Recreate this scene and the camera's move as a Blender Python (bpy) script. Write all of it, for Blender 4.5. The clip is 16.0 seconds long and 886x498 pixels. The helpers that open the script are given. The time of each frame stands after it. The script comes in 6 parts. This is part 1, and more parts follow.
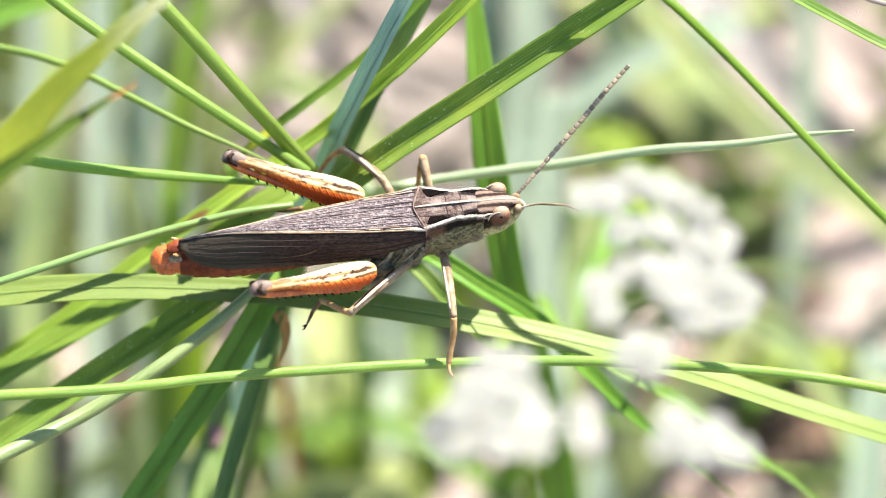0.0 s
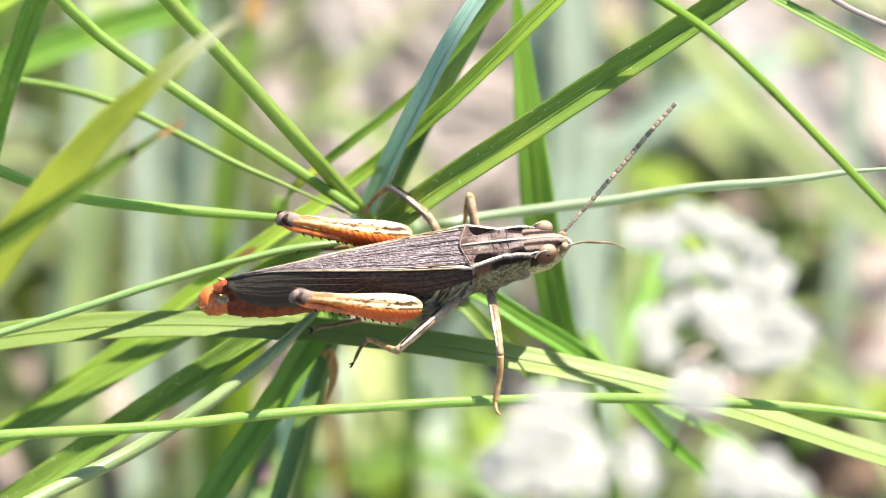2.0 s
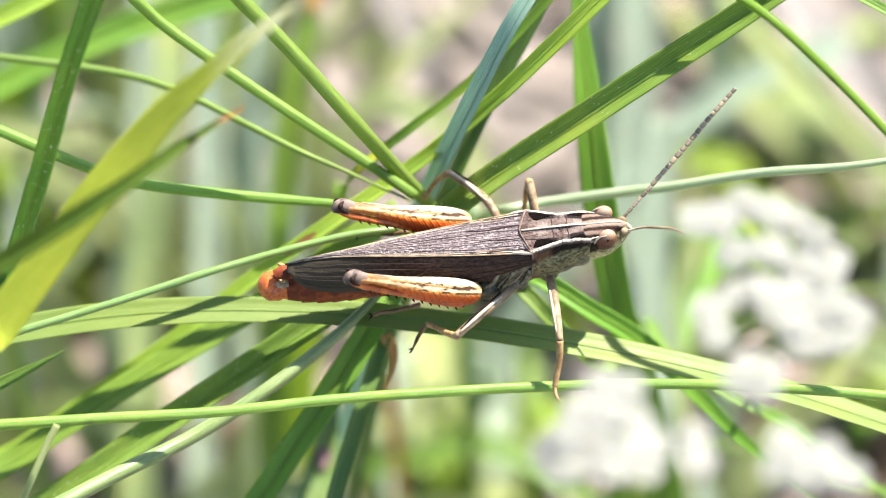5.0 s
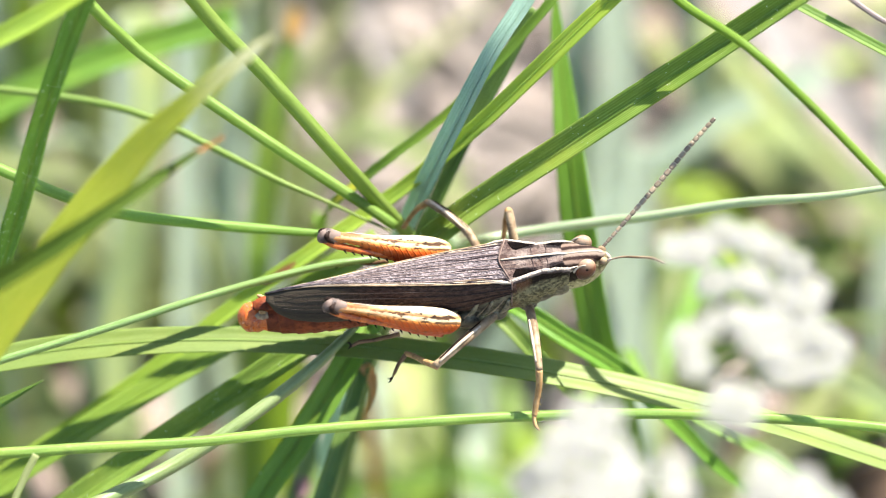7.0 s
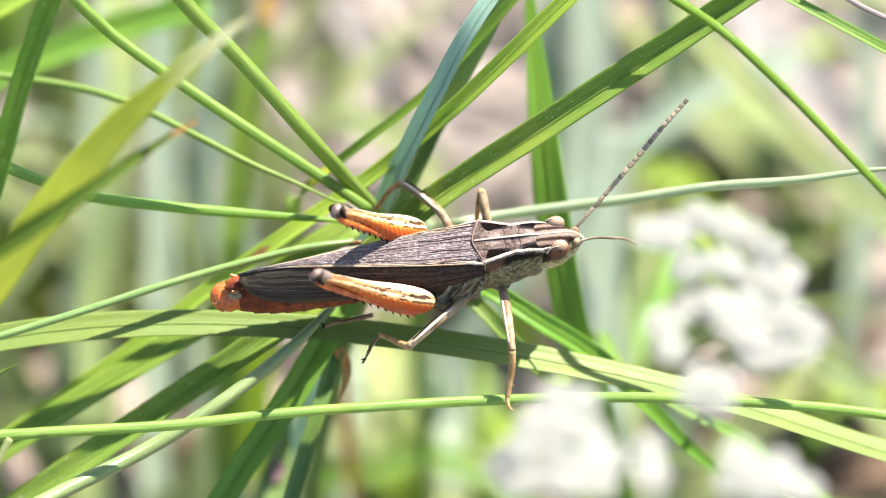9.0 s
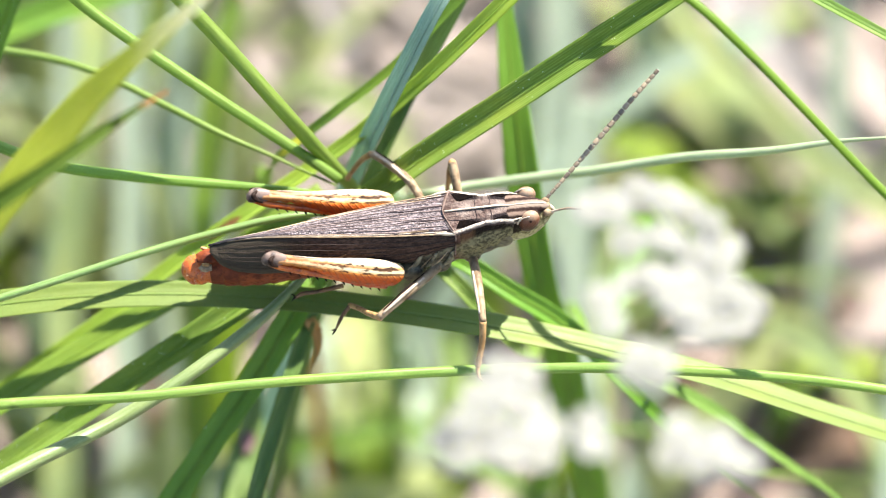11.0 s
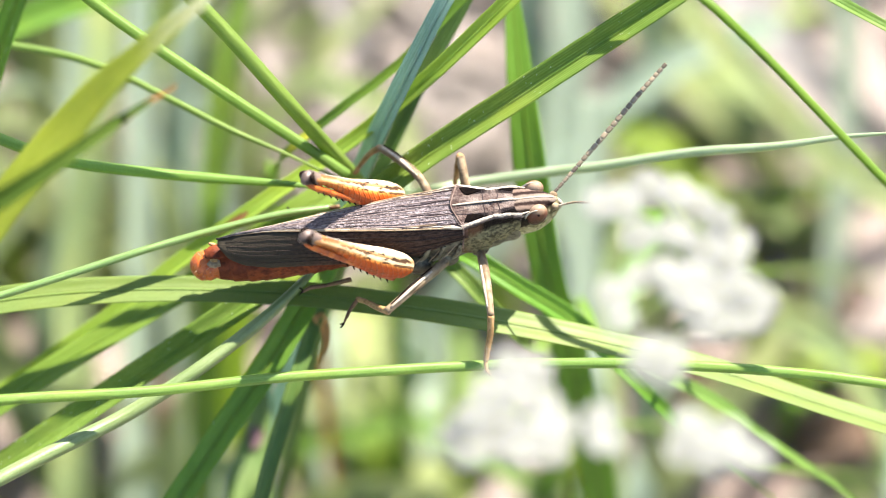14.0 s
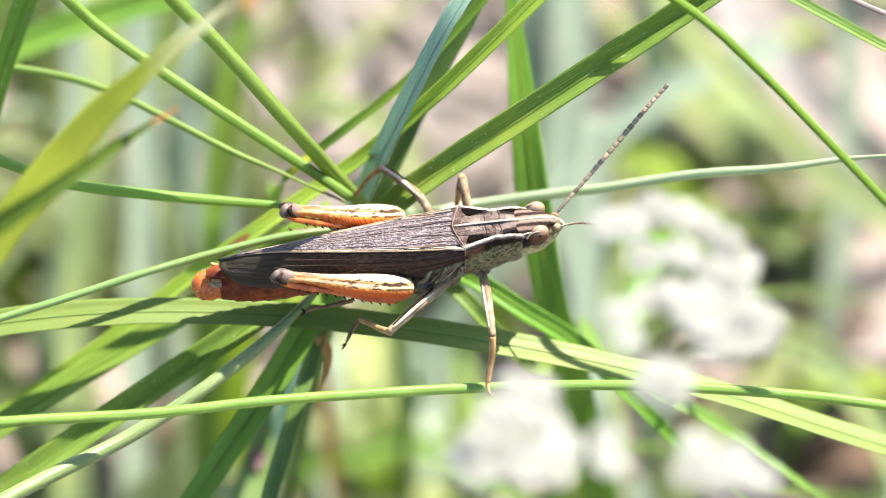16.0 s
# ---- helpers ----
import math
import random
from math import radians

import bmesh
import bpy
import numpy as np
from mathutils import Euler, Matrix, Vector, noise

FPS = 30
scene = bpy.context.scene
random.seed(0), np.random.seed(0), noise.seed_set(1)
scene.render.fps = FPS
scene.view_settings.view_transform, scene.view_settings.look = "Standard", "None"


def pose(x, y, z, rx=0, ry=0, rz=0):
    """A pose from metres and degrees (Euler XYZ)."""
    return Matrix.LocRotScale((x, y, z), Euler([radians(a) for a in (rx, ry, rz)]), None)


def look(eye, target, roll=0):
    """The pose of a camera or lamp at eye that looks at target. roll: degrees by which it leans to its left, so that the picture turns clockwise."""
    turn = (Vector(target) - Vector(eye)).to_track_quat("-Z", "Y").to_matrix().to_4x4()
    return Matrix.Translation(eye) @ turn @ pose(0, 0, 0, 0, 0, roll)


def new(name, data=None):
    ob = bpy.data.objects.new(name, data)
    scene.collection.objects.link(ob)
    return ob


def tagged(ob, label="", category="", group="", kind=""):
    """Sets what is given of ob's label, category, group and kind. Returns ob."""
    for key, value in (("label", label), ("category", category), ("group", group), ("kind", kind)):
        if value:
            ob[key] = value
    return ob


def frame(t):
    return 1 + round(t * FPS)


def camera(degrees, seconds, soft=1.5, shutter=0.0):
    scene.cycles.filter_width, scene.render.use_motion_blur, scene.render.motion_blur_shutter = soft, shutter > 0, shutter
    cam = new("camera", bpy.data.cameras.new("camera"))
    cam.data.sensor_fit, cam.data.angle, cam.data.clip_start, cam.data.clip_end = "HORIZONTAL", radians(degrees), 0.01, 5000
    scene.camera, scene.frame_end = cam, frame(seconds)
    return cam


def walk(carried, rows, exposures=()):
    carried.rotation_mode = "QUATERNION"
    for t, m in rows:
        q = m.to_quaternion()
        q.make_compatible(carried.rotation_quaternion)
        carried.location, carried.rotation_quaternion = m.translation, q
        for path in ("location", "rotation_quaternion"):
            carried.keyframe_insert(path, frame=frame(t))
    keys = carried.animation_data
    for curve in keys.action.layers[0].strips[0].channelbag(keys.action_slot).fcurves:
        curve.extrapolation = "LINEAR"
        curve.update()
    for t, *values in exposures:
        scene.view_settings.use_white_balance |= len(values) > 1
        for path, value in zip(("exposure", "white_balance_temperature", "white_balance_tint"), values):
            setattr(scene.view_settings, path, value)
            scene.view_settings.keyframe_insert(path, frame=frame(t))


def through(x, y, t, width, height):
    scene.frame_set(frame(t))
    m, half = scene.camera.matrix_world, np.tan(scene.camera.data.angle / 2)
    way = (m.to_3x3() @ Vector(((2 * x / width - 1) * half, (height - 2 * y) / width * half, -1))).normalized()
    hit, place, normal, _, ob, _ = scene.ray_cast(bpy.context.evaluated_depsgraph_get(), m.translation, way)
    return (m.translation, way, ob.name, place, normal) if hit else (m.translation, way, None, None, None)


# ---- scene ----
cam = camera(14, 16.0, soft=1.1)
cam.data.dof.use_dof = True
cam.data.dof.focus_distance = 0.1932
cam.data.dof.aperture_fstop = 24.0
PATH = [
    (0.0, pose(0.00000, -0.11070, 0.23810, 35.000, -0.000, 0.000)),
    (0.5, pose(0.00000, -0.11070, 0.23810, 35.207, 0.146, 0.102)),
    (1.0, pose(0.00000, -0.11070, 0.23810, 35.385, 0.270, 0.189)),
    (1.5, pose(0.00000, -0.11070, 0.23810, 35.496, 0.416, 0.292)),
    (2.0, pose(0.00000, -0.11070, 0.23810, 35.594, 0.619, 0.433)),
    (2.5, pose(0.00000, -0.11070, 0.23810, 35.562, 0.883, 0.619)),
    (3.0, pose(0.00000, -0.11070, 0.23810, 35.414, 1.187, 0.831)),
    (3.5, pose(0.00000, -0.11070, 0.23810, 35.268, 1.468, 1.028)),
    (4.0, pose(0.00000, -0.11070, 0.23810, 35.317, 1.564, 1.095)),
    (6.5, pose(0.00000, -0.11070, 0.23810, 35.633, 1.080, 0.757)),
    (7.0, pose(0.00000, -0.11070, 0.23810, 35.846, 1.125, 0.788)),
    (7.5, pose(0.00000, -0.11070, 0.23810, 35.859, 1.052, 0.737)),
    (8.0, pose(0.00000, -0.11070, 0.23810, 35.817, 0.957, 0.670)),
    (8.5, pose(0.00000, -0.11070, 0.23810, 35.775, 0.889, 0.622)),
    (9.0, pose(0.00000, -0.11070, 0.23810, 35.581, 0.788, 0.551)),
    (11.5, pose(0.00000, -0.11070, 0.23810, 35.097, 0.366, 0.256)),
    (12.0, pose(0.00000, -0.11070, 0.23810, 35.104, 0.343, 0.240)),
    (12.5, pose(0.00000, -0.11070, 0.23810, 35.022, 0.315, 0.221)),
    (13.0, pose(0.00000, -0.11070, 0.23810, 34.905, 0.338, 0.236)),
    (13.5, pose(0.00000, -0.11070, 0.23810, 34.932, 0.427, 0.299)),
    (14.0, pose(0.00000, -0.11070, 0.23810, 35.037, 0.512, 0.359)),
    (14.5, pose(0.00000, -0.11070, 0.23810, 35.077, 0.523, 0.366)),
    (15.0, pose(0.00000, -0.11070, 0.23810, 35.078, 0.546, 0.382)),
    (15.5, pose(0.00000, -0.11070, 0.23810, 35.153, 0.563, 0.394)),
    (16.0, pose(0.00000, -0.11070, 0.23810, 35.387, 0.540, 0.378)),
]
walk(cam, PATH)

# ---- light ----
world = bpy.data.worlds.new("sky")
scene.world = world
world.use_nodes = True
wn = world.node_tree
sky = wn.nodes.new("ShaderNodeTexSky")
sky.sky_type, sky.sun_disc = "NISHITA", False
SUN_UP, SUN_TURN = radians(55), radians(39)
sky.sun_elevation, sky.sun_rotation = SUN_UP, SUN_TURN
wn.links.new(sky.outputs[0], wn.nodes["Background"].inputs[0])
wn.nodes["Background"].inputs[1].default_value = 0.10
sun_data = bpy.data.lights.new("sun", "SUN")
sun_data.energy, sun_data.angle, sun_data.color = 5.0, radians(0.55), (1.0, 0.925, 0.855)
sun = new("sun", sun_data)
to_sun = Vector((math.sin(SUN_TURN) * math.cos(SUN_UP), math.cos(SUN_TURN) * math.cos(SUN_UP), math.sin(SUN_UP)))
sun.matrix_world = look(to_sun * 3, (0, 0, 0))
scene.view_settings.exposure = 2.12

MM = 0.001


# ---- materials ----
def start(name):
    m = bpy.data.materials.new(name)
    m.use_nodes = True
    m.node_tree.nodes.clear()
    return m, m.node_tree


def node(nt, kind, inputs=()):
    n = nt.nodes.new("ShaderNode" + kind)
    for key, value in dict(inputs).items():
        if isinstance(value, bpy.types.NodeSocket):
            nt.links.new(value, n.inputs[key])
        elif n.inputs[key].type == "RGBA" and len(value) == 3:
            n.inputs[key].default_value = (*value, 1)
        else:
            n.inputs[key].default_value = value
    return n


def ramp(nt, fac, *stops, ease="LINEAR"):
    n = nt.nodes.new("ShaderNodeValToRGB")
    n.color_ramp.interpolation = ease
    el = n.color_ramp.elements
    while len(el) < len(stops):
        el.new(0.5)
    for e, (p, c) in zip(el, stops):
        e.position, e.color = p, (*c, 1) if len(c) == 3 else c
    nt.links.new(fac, n.inputs[0])
    return n.outputs[0]


def grey(v):
    return (v, v, v)


def blend(nt, fac, a, b, mode="MIX"):
    n = nt.nodes.new("ShaderNodeMix")
    n.data_type, n.blend_type = "RGBA", mode
    for i, value in ((0, fac), (6, a), (7, b)):
        if isinstance(value, bpy.types.NodeSocket):
            nt.links.new(value, n.inputs[i])
        elif i:
            n.inputs[i].default_value = (*value, 1)
        else:
            n.inputs[i].default_value = value
    return n.outputs[2]


def calc(nt, op, a, b=0.0):
    n = nt.nodes.new("ShaderNodeMath")
    n.operation = op
    for i, value in ((0, a), (1, b)):
        if isinstance(value, bpy.types.NodeSocket):
            nt.links.new(value, n.inputs[i])
        else:
            n.inputs[i].default_value = value
    return n.outputs[0]


def coords(nt, scale=1000.0):
    """Object space in millimetres."""
    tc = node(nt, "TexCoord")
    return node(nt, "Mapping", {"Vector": tc.outputs["Object"], "Scale": (scale, scale, scale)}).outputs[0]


def fuzz(nt, vec, scale, detail=3.0, rough=0.55):
    return node(nt, "TexNoise", {"Vector": vec, "Scale": scale, "Detail": detail, "Roughness": rough}).outputs[0]


def finish(m, nt, color, rough=0.5, bump=None, bump_mm=0.02, translucent=None, share=0.4, sheen=0.0, spec=0.5):
    p = node(nt, "BsdfPrincipled", {"Base Color": color, "Roughness": rough, "Specular IOR Level": spec})
    out = node(nt, "OutputMaterial")
    if bump is not None:
        b = node(nt, "Bump", {"Height": bump, "Distance": bump_mm * MM, "Strength": 1.0})
        nt.links.new(b.outputs[0], p.inputs["Normal"])
    surf = p.outputs[0]
    if translucent is not None:
        t = node(nt, "BsdfTranslucent", {"Color": translucent})
        surf = node(nt, "MixShader", {0: share, 1: p.outputs[0], 2: t.outputs[0]}).outputs[0]
    nt.links.new(surf, out.inputs[0])
    return m


def leaf_material(name, dark, light, through, share=0.42, rough=0.42, veins=9, specks=0.0, warm=0.25, spec=0.5, line=0.12, tip=None, dew=3.4):
    """Grass: ribs along the blade, blotches, hue that differs from blade to blade, light let through."""
    m, nt = start(name)
    uv = node(nt, "UVMap").outputs[0]
    sep = node(nt, "SeparateXYZ", {0: uv})
    u, v = sep.outputs[0], sep.outputs[1]
    vec = coords(nt)
    rnd = node(nt, "ObjectInfo").outputs["Random"]
    wav = calc(nt, "SINE", calc(nt, "MULTIPLY", u, veins * 6.2832))
    long_vec = node(nt, "CombineXYZ", {0: calc(nt, "MULTIPLY", u, 14.0), 1: calc(nt, "MULTIPLY", v, 0.35), 2: calc(nt, "MULTIPLY", rnd, 37.0)}).outputs[0]
    streak = fuzz(nt, long_vec, 1.6, 4.0, 0.6)
    blot = fuzz(nt, vec, 0.22, 3.0)
    c = ramp(nt, streak, (0.3, dark), (0.7, light))
    c = blend(nt, calc(nt, "MULTIPLY", calc(nt, "ADD", calc(nt, "MULTIPLY", wav, 0.5), 0.5), line), c, tuple(x * 0.45 for x in dark))
    c = blend(nt, ramp(nt, blot, (0.45, grey(0)), (0.72, grey(warm))), c, (light[0] * 1.5, light[1] * 1.12, light[2] * 0.6))
    if tip:
        c = blend(nt, ramp(nt, calc(nt, "ADD", calc(nt, "MULTIPLY", v, 1.0 / tip[1]), calc(nt, "MULTIPLY", calc(nt, "SUBTRACT", streak, 0.5), 0.03)), (tip[0], grey(0)), (0.985, grey(0.95))), c, tip[2])
    grain = fuzz(nt, vec, 9.0, 2.0)
    c = blend(nt, 0.22, c, ramp(nt, grain, (0.3, grey(0.25)), (0.7, grey(0.75))), "OVERLAY")
    if specks:
        vor = node(nt, "TexVoronoi", {"Vector": vec, "Scale": dew})
        dots = calc(nt, "MULTIPLY", calc(nt, "LESS_THAN", vor.outputs["Distance"], 0.14), calc(nt, "GREATER_THAN", vor.outputs["Color"], 1.0 - specks))
        c = blend(nt, dots, c, (0.75, 0.8, 0.6))
    hue = node(nt, "HueSaturation", {"Hue": calc(nt, "ADD", 0.485, calc(nt, "MULTIPLY", rnd, 0.03)), "Value": calc(nt, "ADD", 0.86, calc(nt, "MULTIPLY", rnd, 0.28)), "Color": c}).outputs[0]
    tl = blend(nt, 0.45 if tip else 0.7, hue, through)
    height = calc(nt, "ADD", calc(nt, "MULTIPLY", wav, 0.5), calc(nt, "MULTIPLY", grain, 0.6))
    return finish(m, nt, hue, ramp(nt, streak, (0.2, grey(rough - 0.1)), (0.8, grey(rough + 0.15))), height, 0.014, tl, share, spec=spec)


BROAD = leaf_material("broad_blade", (0.090, 0.165, 0.018), (0.25, 0.335, 0.075), (0.38, 0.50, 0.06), 0.36, 0.45, 13, 0.30, spec=0.12, line=0.5, dew=4.6)
MID = leaf_material("green_blade", (0.085, 0.165, 0.016), (0.165, 0.275, 0.04), (0.31, 0.46, 0.045), 0.40, 0.46, 9, 0.08, spec=0.3, line=0.07)
THIN = leaf_material("thin_blade", (0.115, 0.21, 0.035), (0.20, 0.325, 0.075), (0.32, 0.48, 0.08), 0.34, 0.42, 5, spec=0.3)
FRESH = leaf_material("fresh_blade", (0.105, 0.19, 0.03), (0.19, 0.295, 0.062), (0.32, 0.46, 0.075), 0.40, 0.48, 6, warm=0.08, spec=0.25)
PALE = leaf_material("pale_blade", (0.205, 0.265, 0.10), (0.31, 0.365, 0.165), (0.66, 0.72, 0.42), 0.44, 0.55, 6, spec=0.3)
# its whitish tip is sunlight put into the colour
YELLOW = leaf_material("yellow_blade", (0.245, 0.315, 0.026), (0.38, 0.445, 0.06), (0.70, 0.75, 0.09), 0.5, 0.5, 8, spec=0.2, line=0.03, tip=(0.930, 122.6, (0.82, 0.80, 0.56)))
LIME = leaf_material("lime_blade", (0.17, 0.27, 0.025), (0.29, 0.40, 0.07), (0.62, 0.74, 0.14), 0.46, 0.46, 6, spec=0.25, line=0.04)
SOFT = leaf_material("soft_blade", (0.112, 0.165, 0.03), (0.152, 0.212, 0.048), (0.285, 0.37, 0.07), 0.38, 0.48, 3, 0.05, spec=0.3, line=0.04)
# paler than the other stems: sunlight on it is put into the colour
PALE_STEM = leaf_material("pale_stem", (0.20, 0.275, 0.15), (0.36, 0.43, 0.28), (0.42, 0.54, 0.18), 0.34, 0.30, 3, 0.0, 0.1, 0.5)
DEEP = leaf_material("deep_blade", (0.075, 0.155, 0.014), (0.13, 0.235, 0.028), (0.30, 0.46, 0.04), 0.34, 0.45, 5, 0.0, 0.1, 0.2, 0.03)
DEW = leaf_material("dewy_blade", (0.035, 0.09, 0.010), (0.085, 0.17, 0.022), (0.16, 0.28, 0.03), 0.18, 0.45, 9, 0.5, spec=0.08, line=0.3, dew=8.0)
# dark green that also stands in for shade on two of the blades
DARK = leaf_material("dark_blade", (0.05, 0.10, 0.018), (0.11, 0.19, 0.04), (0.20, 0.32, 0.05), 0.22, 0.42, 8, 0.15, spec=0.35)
BLUE = leaf_material("blue_blade", (0.18, 0.29, 0.215), (0.325, 0.47, 0.365), (0.38, 0.55, 0.39), 0.38, 0.5, 10, 0.1, 0.0, 0.2)
TEAL = leaf_material("teal_blade", (0.25, 0.31, 0.225), (0.345, 0.405, 0.305), (0.54, 0.64, 0.46), 0.46, 0.5, 6, 0.0, 0.0, spec=0.3)
GREY = leaf_material("grey_blade", (0.11, 0.175, 0.050), (0.22, 0.295, 0.125), (0.26, 0.36, 0.10), 0.22, 0.32, 4, 0.1, 0.1, 0.45)
SHINE = leaf_material("shiny_stem", (0.10, 0.19, 0.045), (0.20, 0.31, 0.10), (0.30, 0.46, 0.10), 0.24, 0.28, 3, 0.0, 0.1, 0.65)
DRY = leaf_material("dry_leaf", (0.22, 0.11, 0.035), (0.40, 0.23, 0.07), (0.55, 0.32, 0.08), 0.4, 0.6, 5)
BLEACHED = leaf_material("bleached_leaf", (0.235, 0.215, 0.20), (0.29, 0.27, 0.255), (0.36, 0.33, 0.30), 0.35, 0.6, 6, 0.0, 0.0, 0.2)
STRAW = leaf_material("straw", (0.23, 0.19, 0.165), (0.32, 0.275, 0.245), (0.36, 0.30, 0.25), 0.3, 0.6, 6, 0.0, 0.0)
# the green is darkened for the yellow blade's shadow; the tip is withered
WITHER = leaf_material("withering_blade", (0.030, 0.065, 0.008), (0.060, 0.112, 0.016), (0.10, 0.17, 0.02), 0.16, 0.6, 8, spec=0.05, tip=(0.986, 127.5, (0.36, 0.19, 0.06)))
BROWN_SOIL = leaf_material("brown_soil_strip", (0.105, 0.066, 0.045), (0.165, 0.110, 0.078), (0.16, 0.10, 0.06), 0.15, 0.7, 5, 0.0, 0.0, 0.1)
# colour of the dark leaf spot, and of the shade in the soil hollow
SPOT = leaf_material("spot_and_hollow", (0.06, 0.03, 0.03), (0.12, 0.06, 0.06), (0.10, 0.05, 0.05), 0.1, 0.7, 5)


def soil_material():
    m, nt = start("soil")
    vec = coords(nt)
    a, b, c3 = fuzz(nt, vec, 0.045, 4.0), fuzz(nt, vec, 0.3, 5.0), fuzz(nt, vec, 1.4, 4.0)
    c = ramp(nt, a, (0.34, (0.165, 0.120, 0.096)), (0.46, (0.225, 0.175, 0.148)), (0.62, (0.275, 0.232, 0.206)))
    c = blend(nt, ramp(nt, b, (0.5, grey(0)), (0.62, grey(0.35))), c, (0.14, 0.095, 0.072))
    c = blend(nt, ramp(nt, c3, (0.55, grey(0)), (0.7, grey(0.6))), c, (0.27, 0.235, 0.205))
    return finish(m, nt, c, 0.9, calc(nt, "ADD", b, calc(nt, "MULTIPLY", c3, 0.4)), 2.0)


SOIL = soil_material()


def shell_material(name, low, high, spot, rough=0.4, grain=5.0, pits=0.35, spec=0.5):
    """Insect cuticle: mottled, finely pitted."""
    m, nt = start(name)
    vec = coords(nt)
    a, b = fuzz(nt, vec, 1.3, 4.0), fuzz(nt, vec, grain, 3.0)
    c = ramp(nt, a, (0.34, low), (0.66, high))
    c = blend(nt, ramp(nt, b, (0.52, grey(0)), (0.66, grey(pits))), c, spot)
    return finish(m, nt, c, ramp(nt, b, (0.3, grey(rough - 0.1)), (0.7, grey(rough + 0.15))), b, 0.05, spec=spec)


def wing_material(name, base, base2, cell, rough, gleam=1.7, spec=0.14, rear=None, relief=0.10):
    """Forewing: long dark cells between pale veins, cross veins, fine pits."""
    m, nt = start(name)
    uv = node(nt, "UVMap").outputs[0]
    sep = node(nt, "SeparateXYZ", {0: uv})
    u, v = sep.outputs[0], sep.outputs[1]
    vec = coords(nt)
    warp = fuzz(nt, vec, 0.5, 2.0)
    along = node(nt, "VectorMath", {0: vec, 1: (0.55, 1.0, 1.0)})
    along.operation = "MULTIPLY"
    lines = calc(nt, "SINE", calc(nt, "ADD", calc(nt, "MULTIPLY", u, 58.0), calc(nt, "MULTIPLY", warp, 9.0)))
    wrinkle = fuzz(nt, along.outputs[0], 7.5, 3.0, 0.65)
    net = calc(nt, "ADD", calc(nt, "MULTIPLY", lines, 0.04), calc(nt, "MULTIPLY", wrinkle, 1.5))
    grain = fuzz(nt, vec, 8.0, 3.0)
    c = ramp(nt, fuzz(nt, vec, 0.7, 4.0), (0.35, base), (0.65, base2))
    c = blend(nt, ramp(nt, net, (0.58, grey(0.9)), (0.86, grey(0.0))), c, cell)
    # highlights on the wrinkles are painted in as a brighter colour
    c = blend(nt, ramp(nt, wrinkle, (0.54, grey(0)), (0.68, grey(0.7))), c, tuple(min(1, x * gleam) for x in base2))
    if rear:
        c = blend(nt, ramp(nt, calc(nt, "ADD", calc(nt, "MULTIPLY", v, 0.0769), calc(nt, "MULTIPLY", calc(nt, "SUBTRACT", warp, 0.5), 0.15)), (0.55, grey(0)), (0.74, grey(0.8))), c, rear)
    return finish(m, nt, c, ramp(nt, grain, (0.3, grey(rough - 0.1)), (0.7, grey(rough + 0.15))), calc(nt, "ADD", net, grain), relief, spec=spec)


WING_TOP = wing_material("wing_top", (0.092, 0.073, 0.072), (0.150, 0.123, 0.122), (0.028, 0.019, 0.021), 0.32, 1.8, 0.4)
WING_SIDE = wing_material("wing_side", (0.044, 0.025, 0.018), (0.066, 0.039, 0.027), (0.020, 0.012, 0.009), 0.5, 1.1, 0.06, (0.036, 0.032, 0.022), 0.025)
VEIN = shell_material("wing_vein", (0.12, 0.085, 0.075), (0.22, 0.17, 0.15), (0.05, 0.034, 0.03), 0.46, 6.0, 0.5, 0.2)
SIDE_VEIN = shell_material("dark_vein", (0.02, 0.012, 0.009), (0.034, 0.022, 0.016), (0.012, 0.008, 0.006), 0.46, 6.0, 0.5, 0.2)
SEAM = shell_material("dark_seam", (0.020, 0.013, 0.013), (0.040, 0.028, 0.028), (0.012, 0.008, 0.008), 0.5, 6.0, 0.5, 0.1)
CREAM = shell_material("cream_cuticle", (0.30, 0.245, 0.18), (0.44, 0.38, 0.295), (0.12, 0.082, 0.055), 0.5, 6.0, 0.4, 0.15)
BROWN = shell_material("brown_cuticle", (0.085, 0.055, 0.043), (0.20, 0.140, 0.112), (0.03, 0.018, 0.013), 0.52, 4.0, 0.75, 0.15)
BLACK = shell_material("dark_cuticle", (0.008, 0.005, 0.004), (0.018, 0.011, 0.008), (0.04, 0.025, 0.018), 0.55, 6.0, 0.3, 0.05)
VELVET = shell_material("velvet_cuticle", (0.0015, 0.001, 0.001), (0.004, 0.0025, 0.002), (0.012, 0.008, 0.006), 0.7, 6.0, 0.3, 0.02)
FLANK = shell_material("flank_cuticle", (0.045, 0.038, 0.025), (0.17, 0.152, 0.094), (0.010, 0.007, 0.005), 0.46, 3.5, 0.75, 0.25)
ORANGE = shell_material("orange_cuticle", (0.26, 0.046, 0.007), (0.50, 0.13, 0.018), (0.12, 0.022, 0.006), 0.32, 4.5, 0.7, 0.4)
# reddish base, lowered so that it holds the shade under the wings
ABDOMEN = shell_material("abdomen_cuticle", (0.075, 0.016, 0.006), (0.17, 0.040, 0.011), (0.030, 0.008, 0.004), 0.5, 4.0, 0.6, 0.12)
TAN = shell_material("tan_leg", (0.20, 0.115, 0.042), (0.35, 0.22, 0.095), (0.08, 0.036, 0.015), 0.46, 4.0, 0.5, 0.2)
LEG = shell_material("pale_leg", (0.14, 0.096, 0.055), (0.31, 0.235, 0.145), (0.05, 0.030, 0.017), 0.5, 3.0, 0.6, 0.12)
